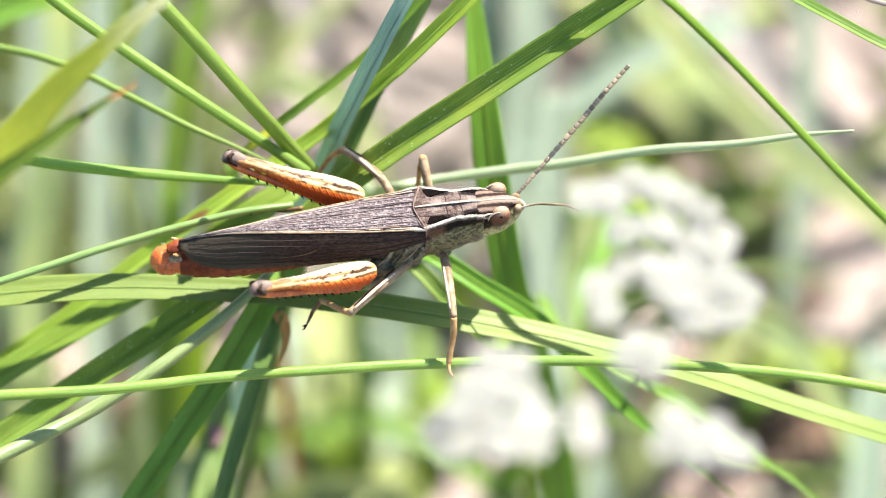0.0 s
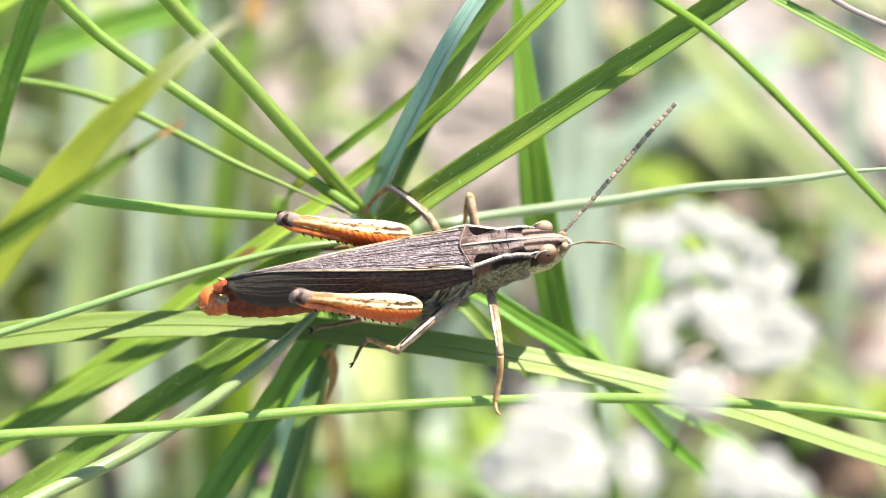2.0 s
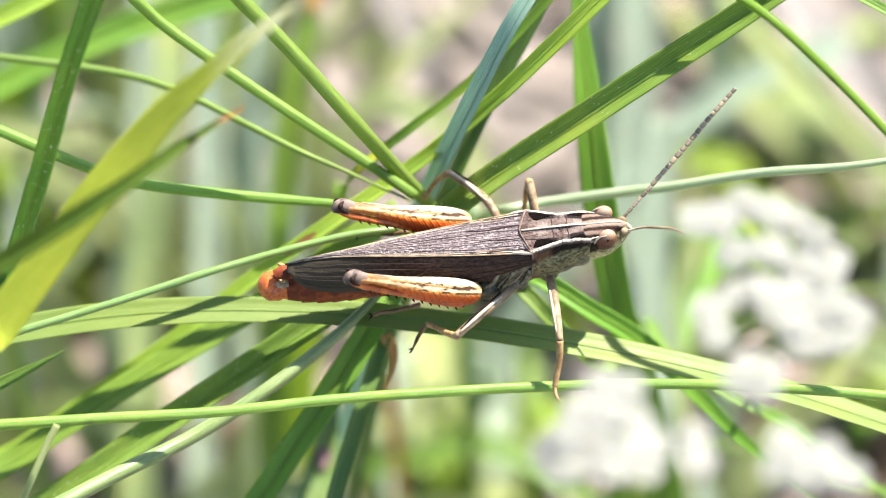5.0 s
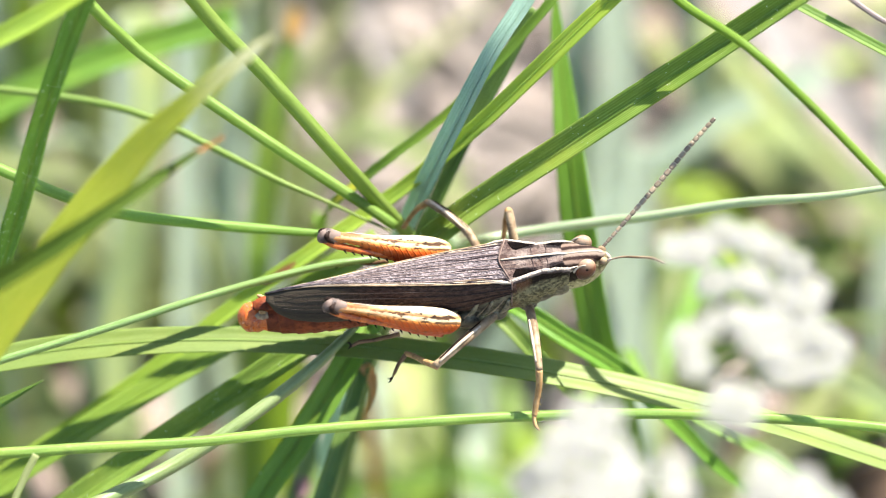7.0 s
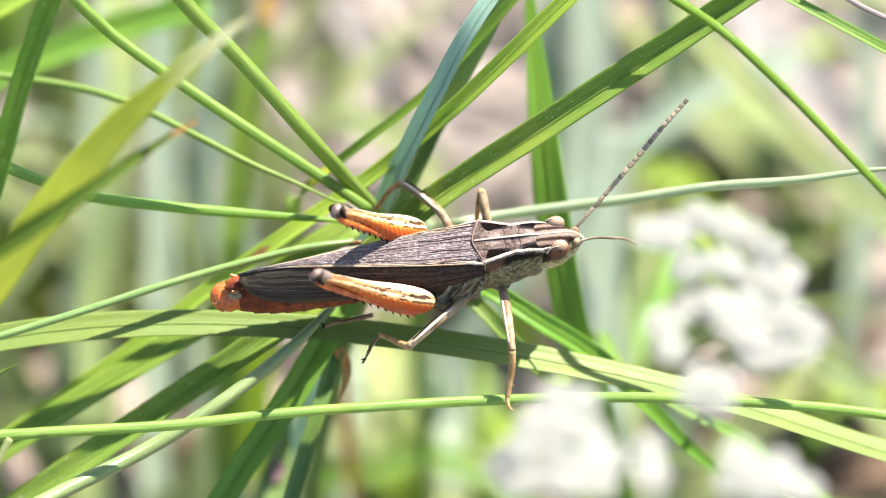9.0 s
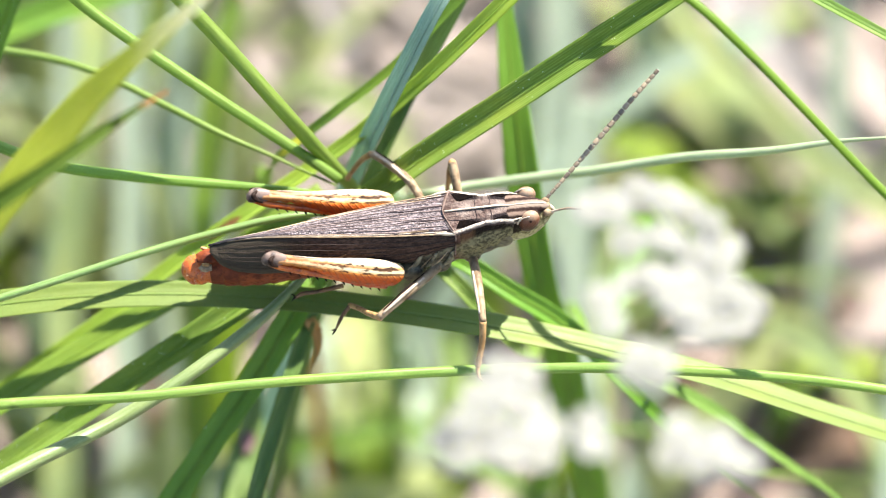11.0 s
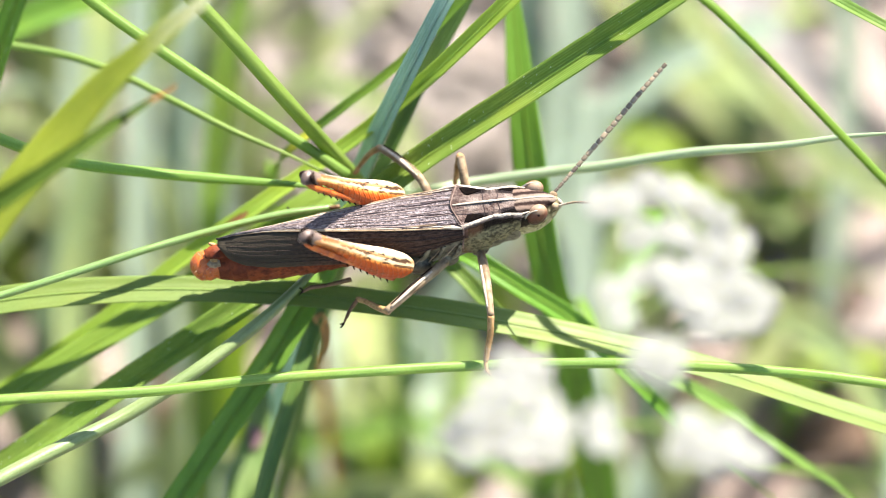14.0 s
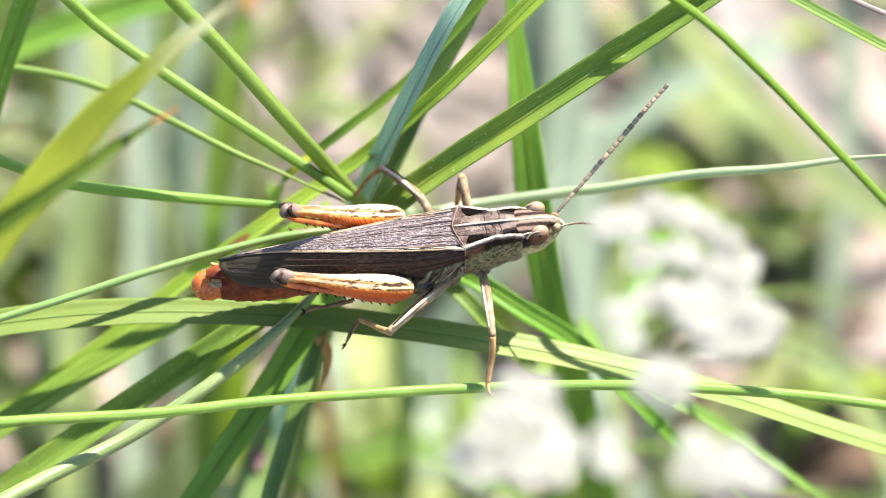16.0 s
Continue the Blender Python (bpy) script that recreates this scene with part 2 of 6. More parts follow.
FOOT = shell_material("dark_foot", (0.07, 0.038, 0.018), (0.17, 0.10, 0.045), (0.015, 0.008, 0.005), 0.46, 4.0, 0.5, 0.2)
KNEE = shell_material("knee_cuticle", (0.050, 0.034, 0.027), (0.17, 0.125, 0.10), (0.012, 0.007, 0.006), 0.42, 2.2, 0.8, 0.3)


def femur_material():
    """Hind thigh: cream back with dark flecks and a white stripe, orange lower face with herringbone, brown towards the knee."""
    m, nt = start("thigh_cuticle")
    vec = coords(nt)
    sep = node(nt, "SeparateXYZ", {0: vec})
    x, y, z = sep.outputs
    n1, n2 = fuzz(nt, vec, 1.2, 3.0), fuzz(nt, vec, 3.6, 3.0)
    long = node(nt, "VectorMath", {0: vec, 1: (0.5, 1.6, 1.6)})
    long.operation = "MULTIPLY"
    fleck = fuzz(nt, long.outputs[0], 1.7, 4.0, 0.65)
    h = calc(nt, "ADD", calc(nt, "MULTIPLY", y, 0.35), calc(nt, "MULTIPLY", calc(nt, "ADD", z, ramp(nt, calc(nt, "MULTIPLY", x, -0.125), (0.0, grey(0.10)), (0.15, grey(0.22)), (0.4, grey(0.22)), (0.75, grey(0.02)))), 0.6))
    h = calc(nt, "ADD", h, calc(nt, "MULTIPLY", calc(nt, "SUBTRACT", n1, 0.5), 0.10))
    c = ramp(nt, calc(nt, "ADD", calc(nt, "MULTIPLY", h, 0.75), 0.5), (0.18, (0.34, 0.042, 0.005)), (0.36, (0.46, 0.080, 0.009)), (0.44, (0.56, 0.20, 0.035)), (0.475, (0.56, 0.36, 0.15)), (0.53, (0.54, 0.44, 0.28)), (0.575, (0.48, 0.38, 0.23)), (0.61, (0.32, 0.15, 0.045)), (0.68, (0.40, 0.28, 0.15)), (0.80, (0.50, 0.42, 0.30)), (0.92, (0.44, 0.37, 0.26)))
    rib = calc(nt, "SINE", calc(nt, "ADD", calc(nt, "MULTIPLY", x, 17.0), calc(nt, "MULTIPLY", h, 26.0)))
    low = calc(nt, "MULTIPLY", calc(nt, "LESS_THAN", h, -0.06), ramp(nt, rib, (0.4, grey(0)), (0.9, grey(0.4))))
    c = blend(nt, low, c, (0.25, 0.05, 0.008))
    band = calc(nt, "MULTIPLY", calc(nt, "LESS_THAN", calc(nt, "ABSOLUTE", calc(nt, "SUBTRACT", calc(nt, "ADD", h, calc(nt, "MULTIPLY", calc(nt, "SUBTRACT", n2, 0.5), 0.34)), 0.16)), 0.075), ramp(nt, fleck, (0.47, grey(0)), (0.53, grey(0.95))))
    c = blend(nt, band, c, (0.010, 0.005, 0.003))
    edge = calc(nt, "MULTIPLY", calc(nt, "LESS_THAN", calc(nt, "ABSOLUTE", calc(nt, "ADD", calc(nt, "ADD", h, calc(nt, "MULTIPLY", calc(nt, "SUBTRACT", n2, 0.5), 0.08)), 0.05)), 0.04), ramp(nt, calc(nt, "ADD", fleck, calc(nt, "MULTIPLY", x, 0.05)), (0.30, grey(0)), (0.38, grey(0.9))))
    c = blend(nt, edge, c, (0.025, 0.009, 0.004))
    c = blend(nt, ramp(nt, calc(nt, "ADD", calc(nt, "MULTIPLY", x, -0.1), calc(nt, "MULTIPLY", n1, 0.08)), (0.52, grey(0)), (0.74, grey(0.75))), c, (0.30, 0.115, 0.03))
    blotch = fuzz(nt, long.outputs[0], 0.9, 4.0, 0.6)
    c = blend(nt, ramp(nt, blotch, (0.46, grey(0.0)), (0.64, grey(0.45))), c, (0.24, 0.105, 0.04))
    c = blend(nt, ramp(nt, n2, (0.56, grey(0)), (0.68, grey(0.5))), c, (0.12, 0.045, 0.018))
    return finish(m, nt, c, 0.42, calc(nt, "ADD", n2, low), 0.06, spec=0.2)


THIGH = femur_material()


def saddle_material():
    """Back plate: brown disc, pinched white side stripes, black wedges beside them, olive flanks."""
    m, nt = start("saddle_cuticle")
    vec = coords(nt)
    sep = node(nt, "SeparateXYZ", {0: vec})
    x, y, z = sep.outputs
    n1, n2, n3 = fuzz(nt, vec, 1.6, 3.0), fuzz(nt, vec, 5.0, 3.0), fuzz(nt, vec, 3.0, 4.0, 0.7)
    g = calc(nt, "MULTIPLY", calc(nt, "SUBTRACT", x, 4.75), 0.3125)
    keel = calc(nt, "MULTIPLY", ramp(nt, g, (0, grey(0.64)), (0.22, grey(0.55)), (0.5, grey(0.42)), (0.75, grey(0.42)), (1, grey(0.44))), 2.0)
    d = calc(nt, "SUBTRACT", calc(nt, "ABSOLUTE", y), keel)
    d = calc(nt, "ADD", d, calc(nt, "MULTIPLY", calc(nt, "SUBTRACT", n1, 0.5), 0.20))
    shift = calc(nt, "ADD", d, 0.5)
    c = ramp(nt, n1, (0.36, (0.060, 0.038, 0.032)), (0.60, (0.165, 0.130, 0.110)))
    long = node(nt, "VectorMath", {0: vec, 1: (0.25, 1.0, 1.0)})
    long.operation = "MULTIPLY"
    streak = fuzz(nt, long.outputs[0], 3.0, 4.0, 0.7)
    c = blend(nt, ramp(nt, streak, (0.47, grey(0)), (0.60, grey(0.75))), c, (0.035, 0.021, 0.017))
    c = blend(nt, ramp(nt, n2, (0.56, grey(0)), (0.70, grey(0.5))), c, (0.17, 0.12, 0.095))
    rear = ramp(nt, g, (0.03, grey(0)), (0.09, grey(1)), (0.42, grey(1)), (0.54, grey(0.3)), (0.60, grey(0.3)), (0.68, grey(1)), (1, grey(1)))
    reach = ramp(nt, g, (0.05, grey(0.28)), (0.12, grey(0.06)), (0.28, grey(0.12)), (0.5, grey(0.33)), (0.62, grey(0.28)), (1, grey(0.04)))
    inner = calc(nt, "MULTIPLY", ramp(nt, calc(nt, "ADD", calc(nt, "SUBTRACT", shift, reach), 0.42), (0.28, grey(0)), (0.36, grey(1))), calc(nt, "LESS_THAN", shift, 0.425))
    c = blend(nt, calc(nt, "MULTIPLY", inner, rear), c, (0.009, 0.006, 0.006))
    olive = blend(nt, ramp(nt, n2, (0.42, grey(0)), (0.58, grey(0.8))), (0.055, 0.048, 0.026), (0.19, 0.17, 0.09))
    dots = calc(nt, "LESS_THAN", node(nt, "TexVoronoi", {"Vector": vec, "Scale": 3.2}).outputs["Distance"], 0.2)
    olive = blend(nt, calc(nt, "MULTIPLY", dots, 0.35), olive, (0.34, 0.29, 0.15))
    c = blend(nt, ramp(nt, shift, (0.60, grey(0)), (0.64, grey(1))), c, (0.009, 0.006, 0.004))
    c = blend(nt, ramp(nt, calc(nt, "ADD", calc(nt, "MULTIPLY", z, -0.5), calc(nt, "MULTIPLY", n1, 0.2)), (0.24, grey(0)), (0.34, grey(1))), c, olive)
    tan_fac = calc(nt, "MULTIPLY", ramp(nt, g, (0.02, grey(0.8)), (0.26, grey(0.8)), (0.36, grey(0))), ramp(nt, shift, (0.60, grey(0)), (0.66, grey(1)), (0.80, grey(0.8)), (0.93, grey(0))))
    c = blend(nt, tan_fac, c, (0.115, 0.058, 0.028))
    white = ramp(nt, shift, (0.41, grey(0)), (0.44, grey(1)), (0.53, grey(1)), (0.58, grey(0)))
    c = blend(nt, calc(nt, "MULTIPLY", white, ramp(nt, g, (0.0, grey(0.35)), (0.12, grey(0.95)), (0.55, grey(0.95)), (0.7, grey(0.75)), (1.0, grey(0.7)))), c, (0.42, 0.37, 0.30))
    return finish(m, nt, c, 0.62, calc(nt, "ADD", n2, calc(nt, "MULTIPLY", n3, 0.6)), 0.14, spec=0.08)


SADDLE = saddle_material()


def crown_material():
    """Crown of the head: brown with two dark streaks."""
    m, nt = start("crown_cuticle")
    vec = coords(nt)
    sep = node(nt, "SeparateXYZ", {0: vec})
    n2 = fuzz(nt, vec, 5.0, 3.0)
    a = calc(nt, "ADD", calc(nt, "ABSOLUTE", sep.outputs[1]), calc(nt, "MULTIPLY", calc(nt, "SUBTRACT", n2, 0.5), 0.14))
    c = ramp(nt, a, (0.10, (0.18, 0.14, 0.11)), (0.18, (0.15, 0.115, 0.088)), (0.26, (0.020, 0.012, 0.010)), (0.38, (0.020, 0.012, 0.010)), (0.46, (0.15, 0.105, 0.08)), (0.58, (0.14, 0.10, 0.075)), (0.66, (0.015, 0.010, 0.008)), (0.80, (0.018, 0.012, 0.009)), (0.90, (0.30, 0.25, 0.19)))
    return finish(m, nt, c, 0.6, n2, 0.05, spec=0.03)


CROWN = crown_material()


def head_material():
    """Head capsule: dark freckled band behind the eye, olive cheek with pale flecks, paler towards the jaw."""
    m, nt = start("head_cuticle")
    vec = coords(nt)
    sep = node(nt, "SeparateXYZ", {0: vec})
    x, y, z = sep.outputs
    n1, n2 = fuzz(nt, vec, 1.8, 3.0), fuzz(nt, vec, 4.5, 3.0, 0.65)
    c = ramp(nt, calc(nt, "ADD", calc(nt, "MULTIPLY", z, -0.4), calc(nt, "MULTIPLY", n1, 0.3)), (0.35, (0.13, 0.105, 0.05)), (0.62, (0.26, 0.23, 0.11)), (0.95, (0.40, 0.39, 0.21)))
    c = blend(nt, ramp(nt, n2, (0.50, grey(0)), (0.60, grey(0.75))), c, (0.05, 0.038, 0.018))
    c = blend(nt, ramp(nt, n2, (0.36, grey(0.8)), (0.44, grey(0))), c, (0.42, 0.37, 0.22))
    back = calc(nt, "ADD", calc(nt, "ADD", z, calc(nt, "MULTIPLY", n1, 0.5)), calc(nt, "MULTIPLY", calc(nt, "SUBTRACT", 8.9, x), 0.35))
    c = blend(nt, calc(nt, "MULTIPLY", ramp(nt, calc(nt, "ADD", back, 0.8), (0.30, grey(0)), (0.45, grey(0.95))), calc(nt, "LESS_THAN", x, 9.1)), c, (0.010, 0.006, 0.004))
    return finish(m, nt, c, 0.5, n2, 0.06, spec=0.06)


HEAD = head_material()


def eye_material():
    m, nt = start("compound_eye")
    vec = coords(nt)
    sep = node(nt, "SeparateXYZ", {0: vec})
    n1 = fuzz(nt, vec, 2.2, 3.0)
    out = calc(nt, "SUBTRACT", calc(nt, "ABSOLUTE", sep.outputs[1]), 0.9)
    s = calc(nt, "ADD", calc(nt, "MULTIPLY", out, -0.30), calc(nt, "ADD", calc(nt, "MULTIPLY", calc(nt, "ADD", sep.outputs[2], 0.42), 0.55), calc(nt, "ADD", calc(nt, "MULTIPLY", n1, 0.14), 0.25)))
    c = ramp(nt, s, (0.20, (0.035, 0.012, 0.008)), (0.40, (0.095, 0.034, 0.018)), (0.54, (0.12, 0.050, 0.028)), (0.61, (0.18, 0.108, 0.064)), (0.80, (0.26, 0.185, 0.125)))
    hexes = node(nt, "TexVoronoi", {"Vector": vec, "Scale": 16.0}).outputs["Distance"]
    return finish(m, nt, c, 0.3, hexes, 0.012, spec=0.18)


EYE_SHELL = eye_material()


def antenna_material():
    m, nt = start("antenna_joint")
    vec = coords(nt)
    rnd = node(nt, "ObjectInfo").outputs["Random"]
    n1 = fuzz(nt, vec, 4.0, 2.0)
    c = ramp(nt, calc(nt, "ADD", calc(nt, "MULTIPLY", rnd, 0.5), calc(nt, "MULTIPLY", n1, 0.5)), (0.3, (0.075, 0.058, 0.038)), (0.7, (0.21, 0.165, 0.105)))
    return finish(m, nt, c, 0.4, n1, 0.02)


ANTENNA = antenna_material()


def petal_material():
    m, nt = start("petal")
    vec = coords(nt)
    c = ramp(nt, fuzz(nt, vec, 1.2, 3.0), (0.35, (0.225, 0.228, 0.214)), (0.65, (0.25, 0.253, 0.238)))
    return finish(m, nt, c, 0.6, fuzz(nt, vec, 5.0), 0.03, (0.72, 0.73, 0.65), 0.53)


PETAL = petal_material()
CENTRE = shell_material("flower_centre", (0.22, 0.23, 0.08), (0.30, 0.30, 0.12), (0.15, 0.18, 0.06), 0.6)


# ---- shapes ----
def link_mesh(name, verts, faces, material, uvs=None, smooth=True, parent=None):
    me = bpy.data.meshes.new(name)
    me.from_pydata([tuple(float(c) * MM for c in v) for v in verts], [], faces)
    me.materials.append(material)
    me.polygons.foreach_set("use_smooth", [smooth] * len(me.polygons))
    if uvs is not None:
        layer = me.uv_layers.new(name="UVMap")
        idx = np.zeros(len(me.loops), int)
        me.loops.foreach_get("vertex_index", idx)
        layer.data.foreach_set("uv", np.asarray(uvs, float)[idx].ravel())
    ob = new(name, me)
    if parent is not None:
        ob.parent = parent
    return ob


def part(name, geo, material, parent, label=""):
    verts, faces, uvs = geo
    return tagged(link_mesh(name, verts, faces, material, uvs, parent=parent), label)


def spline(points, per=9):
    """A smooth line through the points."""
    p = np.asarray(points, float)
    p = np.vstack([2 * p[0] - p[1], p, 2 * p[-1] - p[-2]])
    out = []
    for i in range(1, len(p) - 2):
        for t in np.arange(per) / per:
            a, b, c, d = p[i - 1:i + 3]
            out.append(0.5 * (2 * b + (c - a) * t + (2 * a - 5 * b + 4 * c - d) * t * t + (3 * b - a - 3 * c + d) * t ** 3))
    out.append(p[-2])
    return np.array(out)


def unit(a):
    return a / np.maximum(np.linalg.norm(a, axis=-1, keepdims=True), 1e-9)


def skin(rings, cap=True):
    """Quads between closed rings of equal length, with caps."""
    n, k = len(rings), len(rings[0])
    verts = [v for r in rings for v in r]
    faces = [(i * k + j, i * k + (j + 1) % k, (i + 1) * k + (j + 1) % k, (i + 1) * k + j) for i in range(n - 1) for j in range(k)]
    if cap:
        faces += [tuple(range(k))[::-1], tuple(range((n - 1) * k, n * k))]
    return verts, faces


def tube(points, radii, k=10, per=6, flat=1.0, up=(0, 0, 1)):
    line = spline(points, per)
    r = np.interp(np.linspace(0, 1, len(line)), np.linspace(0, 1, len(radii)), radii)
    tan = unit(np.gradient(line, axis=0))
    side = unit(np.cross(tan, np.asarray(up, float) + 1e-4))
    nor = np.cross(side, tan)
    ang = np.arange(k) * 2 * math.pi / k
    rings = [[line[i] + r[i] * (math.cos(a) * side[i] * flat + math.sin(a) * nor[i]) for a in ang] for i in range(len(line))]
    length = np.concatenate([[0], np.cumsum(np.linalg.norm(np.diff(line, axis=0), axis=1))])
    verts, faces = skin(rings)
    uvs = [(j / k, length[i]) for i in range(len(line)) for j in range(k)]
    return verts, faces, uvs


def ribbon(points, width, twist, tip, rng, fold=0.16, thick=0.09):
    """A grass blade: a thin keeled strip with rounded edges, tapering to its tip."""
    line = spline(points, 10)
    n = len(line)
    s = np.linspace(0, 1, n)
    w = np.full(n, float(width))
    if tip == "end":
        w *= np.clip((1 - s) * 2.6, 0.06, 1) ** 0.7
    elif tip == "start":
        w *= np.clip(s * 2.6, 0.06, 1) ** 0.7
    elif tip == "both":
        w *= np.sqrt(np.clip(4 * s * (1 - s), 0.02, 1))
    wob = rng.uniform(0, 6.3)
    w *= 1 + 0.04 * np.sin(s * 17 + wob)
    tan = unit(np.gradient(line, axis=0))
    facing = np.array([0.05, -0.42, 0.9])
    side = unit(np.cross(tan, facing))
    nor = np.cross(side, tan)
    lean = np.sign(-(side @ np.array([0.36, 0.44, 0.82]))[:, None].mean())
    a = lean * np.radians(twist + 9 * np.sin(s * 5 + wob))[:, None]
    side, nor = side * np.cos(a) + nor * np.sin(a), nor * np.cos(a) - side * np.sin(a)
    cross = np.array([-1, -0.86, -0.55, -0.22, 0, 0.22, 0.55, 0.86, 1])
    lift = fold * (np.abs(cross) - 0.45) + 0.03 * min(1.0, fold / 0.16) * np.cos(cross * 14)
    verts, uvs, keel = [], [], []
    length = np.concatenate([[0], np.cumsum(np.linalg.norm(np.diff(line, axis=0), axis=1))])
    for i in range(n):
        ring = []
        for q in range(6):
            b = q * math.pi / 3
            ring.append(line[i] + nor[i] * (lift[4] * w[i] + math.sin(b) * 0.022 * w[i]) + side[i] * math.cos(b) * 0.05 * w[i])
        keel += ring
        top = [line[i] + side[i] * c * w[i] / 2 + nor[i] * h * w[i] for c, h in zip(cross, lift)]
        low = [line[i] + side[i] * c * w[i] / 2 + nor[i] * (h * w[i] - min(thick, 0.2 * w[i]) * (1 - 0.7 * abs(c))) for c, h in zip(cross, lift)]
        verts += top + low[::-1]
        uvs += [((c + 1) / 2, length[i]) for c in cross] + [((c + 1) / 2, length[i]) for c in cross[::-1]]
    k = 2 * len(cross)
    _, faces = skin([verts[i * k:(i + 1) * k] for i in range(n)])
    _, rib_faces = skin([keel[i * 6:(i + 1) * 6] for i in range(n)])
    return (verts, faces, uvs), (keel, rib_faces, [(0.5, length[i // 6]) for i in range(6 * n)])


def ellipsoid(centre, radii, rows=12, cols=16):
    verts, faces = [], []
    for i in range(rows + 1):
        t = math.pi * i / rows
        for j in range(cols):
            p = 2 * math.pi * j / cols
            verts.append((centre[0] + radii[0] * math.sin(t) * math.cos(p), centre[1] + radii[1] * math.sin(t) * math.sin(p), centre[2] + radii[2] * math.cos(t)))
    for i in range(rows):
        for j in range(cols):
            faces.append((i * cols + j, (i + 1) * cols + j, (i + 1) * cols + (j + 1) % cols, i * cols + (j + 1) % cols))
    return verts, faces, [(0, 0)] * len(verts)


def loft(stations, outline, steps=40, k=28):
    """Body of varying oval section: stations are (x, y, z, half width, half height, squareness)."""
    st = np.array(stations, float)
    xs = np.linspace(0, 1, steps)
    key = np.linspace(0, 1, len(st))
    fine = np.column_stack([np.interp(xs, np.linspace(0, 1, len(spline(st[:, :6], 8))), c) for c in spline(st[:, :6], 8).T])
    rings = []
    for q in range(steps):
        x, y, z, hw, hh, sq = fine[q]
        e = 2 / max(sq, 1.2)
        ring = []
        for j in range(k):
            a = 2 * math.pi * j / k
            ca, sa = math.cos(a), math.sin(a)
            dw, dh = outline(x, ca, sa)
            ring.append((x, y + (hw + dw) * math.copysign(abs(ca) ** e, ca), z + (hh + dh) * math.copysign(abs(sa) ** e, sa)))
        rings.append(ring)
    verts, faces = skin(rings)
    return verts, faces, [(j / k, i * 0.3) for i in range(steps) for j in range(k)]


# ---- ground ----
def build_ground():
    rng = np.random.default_rng(5)
    edges = np.concatenate([-np.geomspace(400, 0.09, 26), np.linspace(-0.08, 0.2, 71), np.geomspace(0.21, 400, 26)]) * 1000
    n = len(edges)
    verts = []
    for y in edges:
        for x in edges:
            near = math.exp(-((x / 250) ** 2 + (y / 300) ** 2))
            h = near * (3.5 * noise.noise((x * 0.03, y * 0.03, 1)) + 1.4 * noise.noise((x * 0.12, y * 0.12, 4)) + 1.0 * noise.noise((x * 0.35, y * 0.35, 9)))
            verts.append((x, y, h - 1.0))
    faces = [(i * n + j, i * n + j + 1, (i + 1) * n + j + 1, (i + 1) * n + j) for i in range(n - 1) for j in range(n - 1)]
    tagged(link_mesh("ground", verts, faces, SOIL), "bare pinkish-brown soil with dry litter", "ground", kind="structure")


build_ground()


# ---- grass ----
blade_rng = np.random.default_rng(11)


def grass(label, material, width, twist, form, tip, points, fold=0.16, patch=None):
    """One grass leaf or stalk, rooted in the soil: blade and midrib, or stalk and joints."""
    base = np.array(points[0] if points[0][2] < points[-1][2] else points[-1], float)
    thing = tagged(new("grass_plant"), label, "grass", "grass of the clump")
    thing.location = Vector(base) * MM
    pts = np.array(points, float) - base
    if form == "stem":
        r = width / 2
        radii = [r * 1.1, r * 1.05, r, r, r * 0.95] if tip == "none" else [r * 1.1, r, r, r * 0.9, r * 0.25]
        part("stalk", tube(pts, radii, 12, 10, 1.0, (0.05, -0.42, 0.9)), material, thing)
        line = spline(pts, 10)
        n = len(line)
        for g in (0.3,):
            i = int(g * n)
            part("node", tube([line[i - 1], line[i] * 0.5 + line[i - 1] * 0.5, line[i]], [r * 1.01, r * 1.06, r * 1.01], 12, 3), material, thing)
    else:
        leaf, rib = ribbon(pts, width, twist, tip, blade_rng, fold)
        part("blade", leaf, material, thing)
        if fold > 0.055:
            part("midrib", rib, material, thing)
    if patch:
        first, last, scale, paint, words = patch
        line = spline(pts, 10)
        i, j = int(first * len(line)), int(last * len(line))
        proud = np.array((0.05, -0.42, 0.9)) * (0.07 + 0.06 * width)
        bit = ribbon([line[k] + proud for k in np.linspace(i, j, 4).astype(int)], width * scale, twist, "both", blade_rng, fold, 0.03)[0]
        part("patch", bit, paint, thing, words)
    return thing


grass("broad glossy green grass blade with ribs and dew specks", BROAD, 1.53, 14, "blade", "none", [(-52.9, -18.6, -1.5), (-48.0, -16.2, 44.0), (-35.1, -10.0, 63.3), (-27.7, -6.4, 67.0), (-19.8, -2.6, 70.8), (-10.7, 1.9, 75.2), (-4.5, 6.0, 78.7), (2.3, 8.2, 83.3), (9.8, 10.4, 88.5), (15.3, 11.6, 93.0)], 0.30)
grass("long flat light green grass blade the grasshopper rests on", SOFT, 1.61, 25, "blade", "none", [(-60.3, -4.2, -1.5), (-54.4, -3.5, 59.9), (-38.9, -1.6, 74.2), (-30.0, -0.5, 75.0), (-24.2, 0.2, 75.5), (-18.0, 0.5, 75.7), (-11.2, 0.4, 75.5), (-5.7, 0.0, 75.1), (0.5, -0.7, 74.5), (6.7, -1.5, 73.5), (12.9, -2.5, 72.2), (19.2, -3.6, 70.2), (24.6, -4.4, 68.4), (29.6, -4.5, 65.8)], 0.06)
